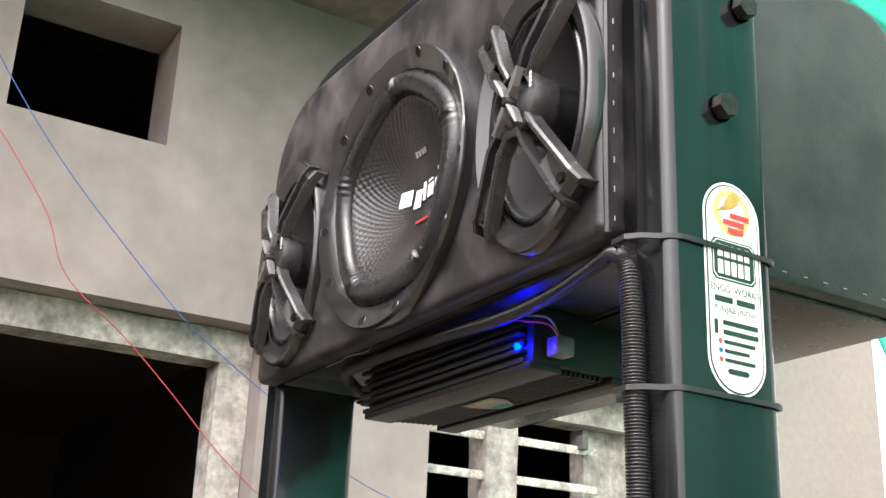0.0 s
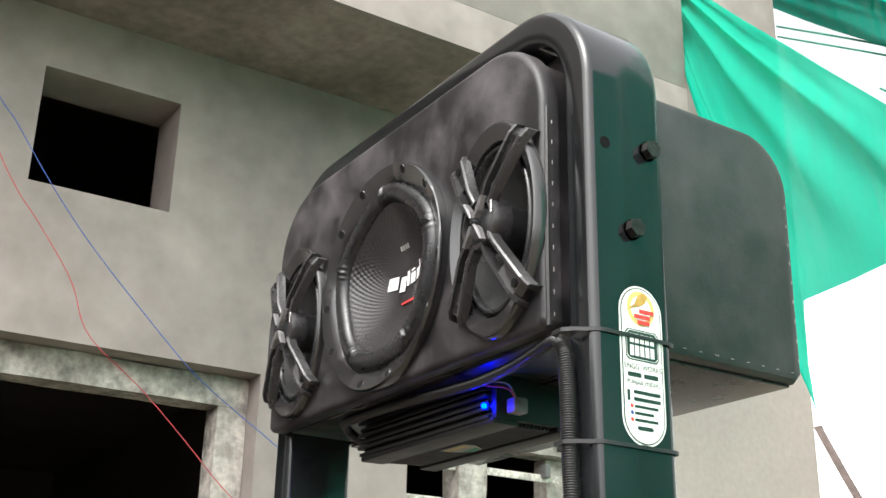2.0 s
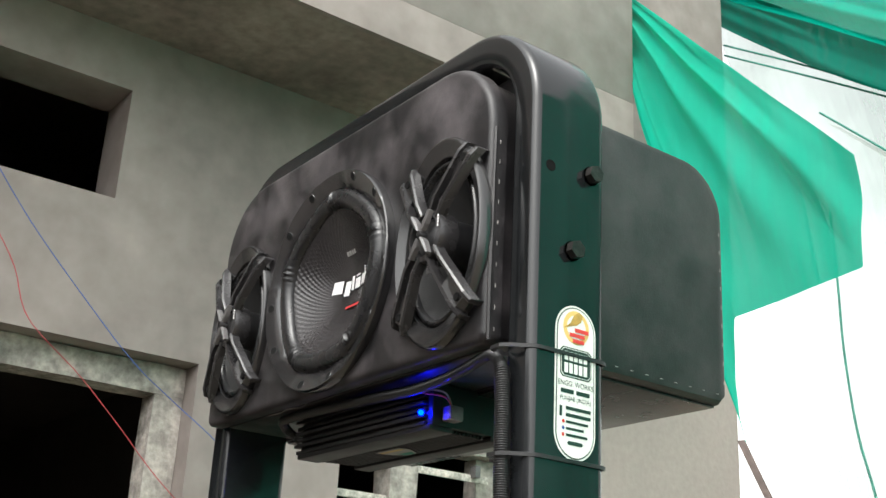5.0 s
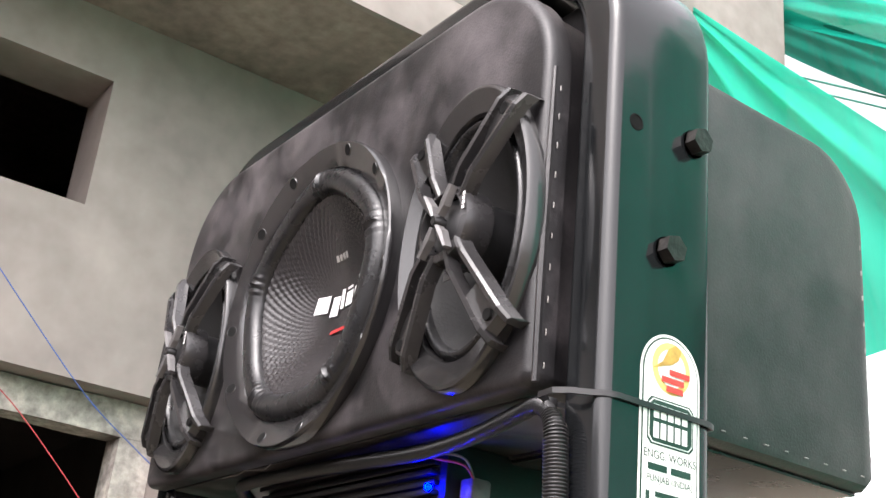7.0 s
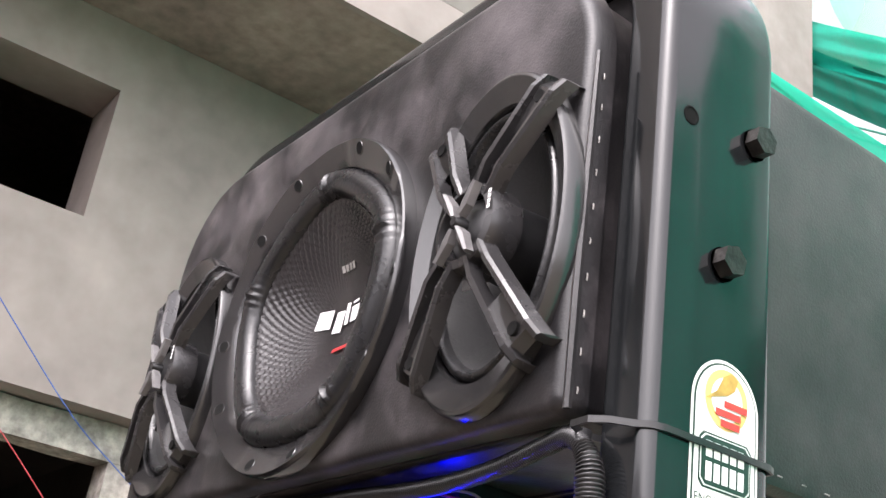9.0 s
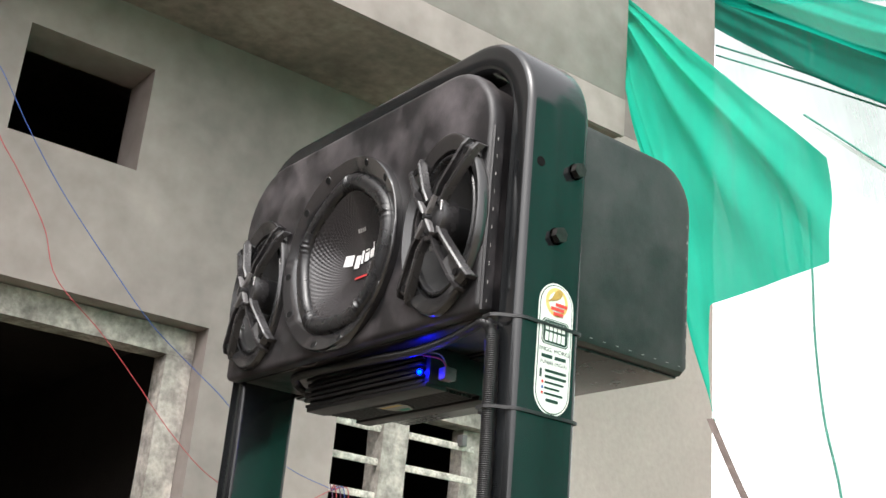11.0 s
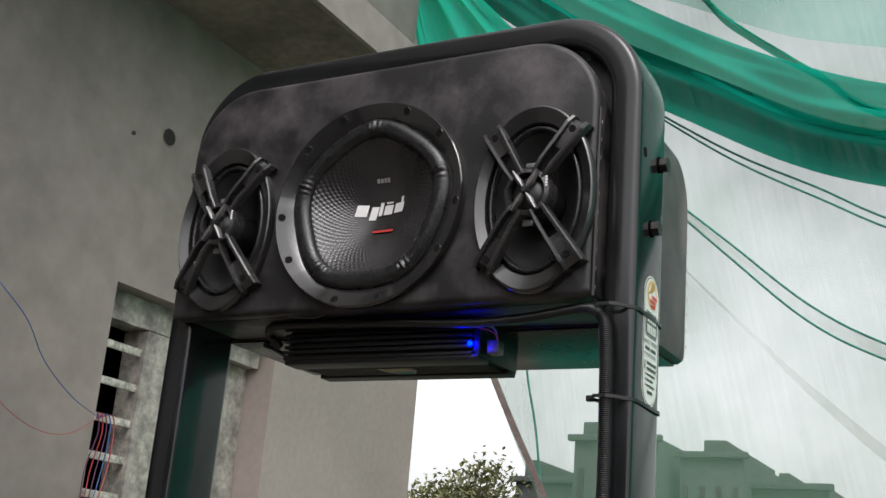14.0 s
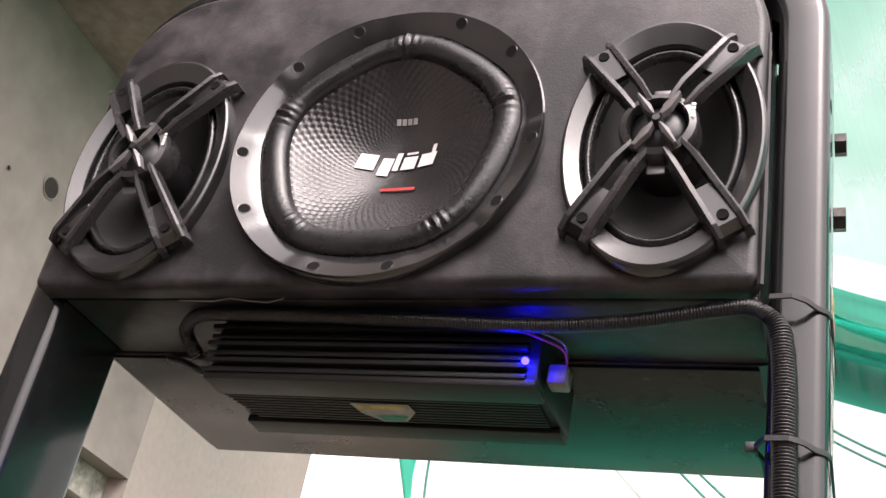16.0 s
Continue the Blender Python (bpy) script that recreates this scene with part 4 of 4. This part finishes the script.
bm.faces.new([bm.verts.new(p) for p in ((-0.030, AY0 + 0.056, AZ0 - 0.0027), (0.024, AY0 + 0.056, AZ0 - 0.0027), (0.024, AY0 + 0.064, AZ0 - 0.0027), (-0.030, AY0 + 0.064, AZ0 - 0.0027))])
under(part("orange_stripe", bm, OCHRE, amp), amp)
bm = bmesh.new()
bmesh.ops.create_uvsphere(bm, u_segments=16, v_segments=10, radius=0.0036, matrix=Matrix.Translation((0.158, 0.0765, 1.993)))
under(part("indicator_led", bm, LED_BLUE, amp, "lit blue indicator"), amp)
bm = box(bmesh.new(), 0.1725, 0.192, 0.100, 0.122, 1.983, 2.003, 0.003)
under(part("plug", bm, PLUG, amp, "pale translucent plug"), amp)
for mt, z in ((RED_WIRE, 0.0), (STITCH, 0.006)):
    bm = tube(bmesh.new(), spline([(0.150, 0.074, 2.022 + z), (0.168, 0.078, 2.017 + z), (0.188, 0.092, 2.012 + z), (0.190, 0.104, 2.0)], 14), 0.0012, 6)
    under(part("lead", bm, mt, amp), amp)
bm = tube(bmesh.new(), spline([(-0.179, 0.12, 2.0), (-0.20, 0.12, 1.995), (-0.235, 0.13, 2.01), (-0.262, 0.14, 2.02), (-0.25, 0.16, 2.033)], 30), 0.004, 8)
under(part("cable", bm, CONDUIT, amp), amp)

# corrugated conduit along the cabinet's foot and down the post
path = spline([(-0.205, 0.105, 2.006), (-0.208, 0.078, 2.022), (-0.185, 0.060, 2.028), (-0.10, 0.057, 2.028), (0.05, 0.058, 2.024), (0.16, 0.056, 2.018), (0.25, 0.052, 2.020), (0.325, 0.042, 2.026), (0.355, 0.034, 2.025), (0.378, 0.029, 2.011),
                (0.386, 0.0285, 1.97), (0.388, 0.028, 1.91), (0.390, 0.0285, 1.80), (0.387, 0.028, 1.6), (0.389, 0.0285, 1.2), (0.387, 0.028, 0.6), (0.388, 0.028, 0.02)], 1400)
def along(path, step):
    out_pts, acc = [path[0]], 0.0
    for a, b in zip(path, path[1:]):
        acc += (b - a).length
        if acc >= step:
            out_pts.append(b)
            acc = 0.0
    return out_pts
fine = spline([tuple(p) for p in along(path, 0.03)], 3600)
radii = [(0.0064 if p.z > 2.014 else 0.0064 + 0.0026 * min(1, (2.014 - p.z) / 0.02)) + 0.0009 * (1 if (k // 2) % 2 else -1) for k, p in enumerate(fine)]
conduit = part("conduit", tube(bmesh.new(), fine, radii, 10), CONDUIT, angle=70)
tagged(conduit, "black corrugated cable conduit tied to the post", "conduit")


def zip_tie(z, tilt):
    """Flat nylon tie drawn round post and conduit, with head and tail."""
    loop = [(0.364, 0.038), (0.375, 0.018), (0.392, 0.0165), (0.4025, 0.0245), (0.4105, 0.0375), (0.4175, 0.0435), (0.4210, 0.053), (0.4210, 0.11), (0.4210, 0.150), (0.4175, 0.1575), (0.406, 0.1595), (0.372, 0.1595), (0.3695, 0.13), (0.3695, 0.06)]
    bm = bmesh.new()
    rings = []
    for i, (x, y) in enumerate(loop):
        zz = z + tilt * (x - 0.36) * 0.35 - 0.10 * tilt * (y - 0.05)
        a, b = loop[i - 1], loop[(i + 1) % len(loop)]
        d = Vector((b[0] - a[0], b[1] - a[1])).normalized()
        nx, ny = d.y * 0.0011, -d.x * 0.0011
        rings.append([(x + nx, y + ny, zz - 0.0022), (x + nx, y + ny, zz + 0.0022), (x - nx, y - ny, zz + 0.0022), (x - nx, y - ny, zz - 0.0022)])
    loft(bm, rings + [rings[0]])
    box(bm, 0.358, 0.368, 0.034, 0.042, z - 0.004, z + 0.004, 0.001)
    tie = part("zip_tie", bm, PLASTIC, angle=30)
    return tagged(tie, "black nylon zip tie round post and conduit", "zip tie", group="zip ties")


zip_tie(2.026, 0.0)
zip_tie(1.902, 0.0)


# ---- maker's sticker on the post ----
sticker = thing("sticker", "white oval-ended vinyl label on the post", "sticker", (0.4194, 0.1, 2.0))
SX = 0.4194


def capsule(y0, y1, z0, z1, x):
    r = (y1 - y0) / 2
    c = (y0 + y1) / 2
    bm = bmesh.new()
    pts = [(x, c + r * math.cos(radians(a)), z1 - r + r * math.sin(radians(a))) for a in range(0, 181, 10)]
    pts += [(x, c + r * math.cos(radians(a)), z0 + r + r * math.sin(radians(a))) for a in range(180, 361, 10)]
    bm.faces.new([bm.verts.new(p) for p in pts])
    return bm


def flat(y0, y1, z0, z1, x, cut=0.0):
    bm = bmesh.new()
    if cut:
        pts = [(y0 + cut, z0), (y1 - cut, z0), (y1, z0 + cut), (y1, z1 - cut), (y1 - cut, z1), (y0 + cut, z1), (y0, z1 - cut), (y0, z0 + cut)]
    else:
        pts = [(y0, z0), (y1, z0), (y1, z1), (y0, z1)]
    bm.faces.new([bm.verts.new((x, y, z)) for y, z in pts])
    return bm


def disc(y, z, r, x, n=28):
    bm = bmesh.new()
    bm.faces.new([bm.verts.new((x, y + r * math.cos(2 * math.pi * k / n), z + r * math.sin(2 * math.pi * k / n))) for k in range(n)])
    return bm


def on_sticker(name, bm, mat, label=""):
    return under(part(name, bm, mat, sticker, label), sticker)


SY0, SY1, SZ0, SZ1 = 0.0765, 0.1405, 1.903, 2.087
on_sticker("backing", capsule(SY0, SY1, SZ0, SZ1, SX), STICKER)
on_sticker("outline", capsule(SY0 + 0.0022, SY1 - 0.0022, SZ0 + 0.0022, SZ1 - 0.0022, SX + 0.0003), INK)
on_sticker("field", capsule(SY0 + 0.0036, SY1 - 0.0036, SZ0 + 0.0036, SZ1 - 0.0036, SX + 0.0006), STICKER)
SC = (SY0 + SY1) / 2
on_sticker("emblem_ring", disc(SC, 2.060, 0.0205, SX + 0.0009), YELLOW)
on_sticker("emblem_disc", disc(SC, 2.060, 0.0150, SX + 0.0012), STICKER)
bm = bmesh.new()
bm.faces.new([bm.verts.new((SX + 0.0015, SC + y, 2.062 + z)) for y, z in ((-0.021, -0.006), (-0.010, 0.002), (-0.004, 0.013), (0.004, 0.018), (0.010, 0.014), (0.007, 0.006), (0.0, 0.001), (-0.010, -0.002))])
on_sticker("emblem_shape", bm, OCHRE)
for k, (a, b) in enumerate(((-0.003, 0.019), (-0.011, 0.013), (-0.006, 0.012))):
    on_sticker("red_bar", flat(SC + a, SC + b, 2.0545 - 0.0066 * k, 2.0592 - 0.0066 * k, SX + 0.0018), REDINK)
on_sticker("name_panel", flat(SC - 0.0245, SC + 0.0245, 1.9985, 2.0345, SX + 0.0009, 0.004), INK)
on_sticker("name_panel_line", flat(SC - 0.0232, SC + 0.0232, 1.9998, 2.0332, SX + 0.0011, 0.004), STICKER)
on_sticker("name_panel_field", flat(SC - 0.0224, SC + 0.0224, 2.0006, 2.0324, SX + 0.0013, 0.004), INK)
for k in range(5):
    on_sticker("name_bar", flat(SC - 0.0185 + 0.0075 * k, SC - 0.0128 + 0.0075 * k, 2.0185, 2.029, SX + 0.0016), STICKER)
    on_sticker("name_bar", flat(SC - 0.0185 + 0.0075 * k, SC - 0.0128 + 0.0075 * k, 2.0035, 2.0155, SX + 0.0016), STICKER)


def letters(text, size, y, z, x, mat, wide=1.0):
    cu = bpy.data.curves.new("lettering", "FONT")
    cu.body, cu.size, cu.align_x, cu.align_y = text, size, "CENTER", "CENTER"
    tmp = bpy.data.objects.new("lettering", cu)
    scene.collection.objects.link(tmp)
    me = bpy.data.meshes.new_from_object(tmp)
    bpy.data.objects.remove(tmp)
    me.transform(Matrix(((0, 0, 1, x), (wide, 0, 0, y), (0, 1, 0, z), (0, 0, 0, 1))))
    me.materials.clear()
    me.materials.append(mat)
    ob = new("lettering", me)
    ob.parent = sticker
    return under(ob, sticker)


letters("ENGG. WORKS", 0.0088, SC, 1.991, SX + 0.0010, INK, 0.92)
letters("PUNJAB (INDIA)", 0.0072, SC, 1.9735, SX + 0.0010, INK, 0.95)
on_sticker("place_bar", flat(SC - 0.023, SC - 0.003, 1.9795, 1.9845, SX + 0.0010), INK)
on_sticker("place_bar", flat(SC + 0.001, SC + 0.022, 1.9795, 1.9845, SX + 0.0010), INK)
for k in range(2):
    on_sticker("number_bar", flat(SC - 0.015, SC + 0.024, 1.9605 - 0.008 * k, 1.9645 - 0.008 * k, SX + 0.0010), INK)
on_sticker("phone_icon", flat(SC - 0.0245, SC - 0.0205, 1.952, 1.964, SX + 0.0010), INK)
for k in range(3):
    on_sticker("link_dot", disc(SC - 0.0185, 1.9465 - 0.0075 * k, 0.0022, SX + 0.0010, 14), REDINK if k != 1 else BLUE_WIRE)
    on_sticker("link_bar", flat(SC - 0.0145, SC + (0.020, 0.013, 0.019)[k], 1.945 - 0.0075 * k, 1.948 - 0.0075 * k, SX + 0.0010), INK)
on_sticker("foot_bar", flat(SC - 0.012, SC + 0.012, 1.9205, 1.925, SX + 0.0010, 0.002), INK)


# ---- loose wires strung from the window bars ----
def wire(points, mat, label, r=0.0022, count=60):
    return tagged(part("wire", tube(bmesh.new(), spline(points, count), r, 6), mat), label, "wire", group="strung wires")


wire([(-1.15, -0.64, 3.395), (-1.15, -0.39, 2.945), (-1.15, -0.304, 2.832), (-1.15, -0.212, 2.708), (-1.15, -0.107, 2.586), (-1.15, 0.031, 2.451), (-1.15, 0.169, 2.326), (-1.15, 0.28, 2.252), (-1.15, 0.403, 2.175), (-1.2, 0.52, 2.105), (-1.28, 0.7, 2.055), (-1.372, 0.895, 2.037)], BLUE_WIRE, "thin blue wire strung from the window bars", 0.0012)
wire([(-1.15, -0.5589999999999999, 3.2239999999999998), (-1.15, -0.359, 2.804), (-1.15, -0.284, 2.678), (-1.15, -0.229, 2.613), (-1.15, -0.138, 2.491), (-1.15, -0.084, 2.375), (-1.15, 0.048, 2.272), (-1.15, 0.156, 2.175), (-1.15, 0.272, 2.066), (-1.2, 0.42, 1.985), (-1.27, 0.6, 1.955), (-1.33, 0.76, 1.972), (-1.372, 0.895, 2.037)], RED_WIRE, "thin red wire strung from the window bars", 0.0012)
for k, mt in enumerate((PURPLE_WIRE, RED_WIRE, PURPLE_WIRE, BLUE_WIRE, RED_WIRE)):
    d = 0.014 * (k - 2)
    wire([(-1.385, 0.90, 2.035), (-1.372, 0.915 + d, 2.05), (-1.368, 0.925 + d, 2.0), (-1.372, 0.915 + d * 1.4, 1.90), (-1.37, 0.90 + d, 1.80), (-1.372, 0.88 + d, 1.74)], mt, "tangled loose wire end hanging at the window", 0.0016, 24)
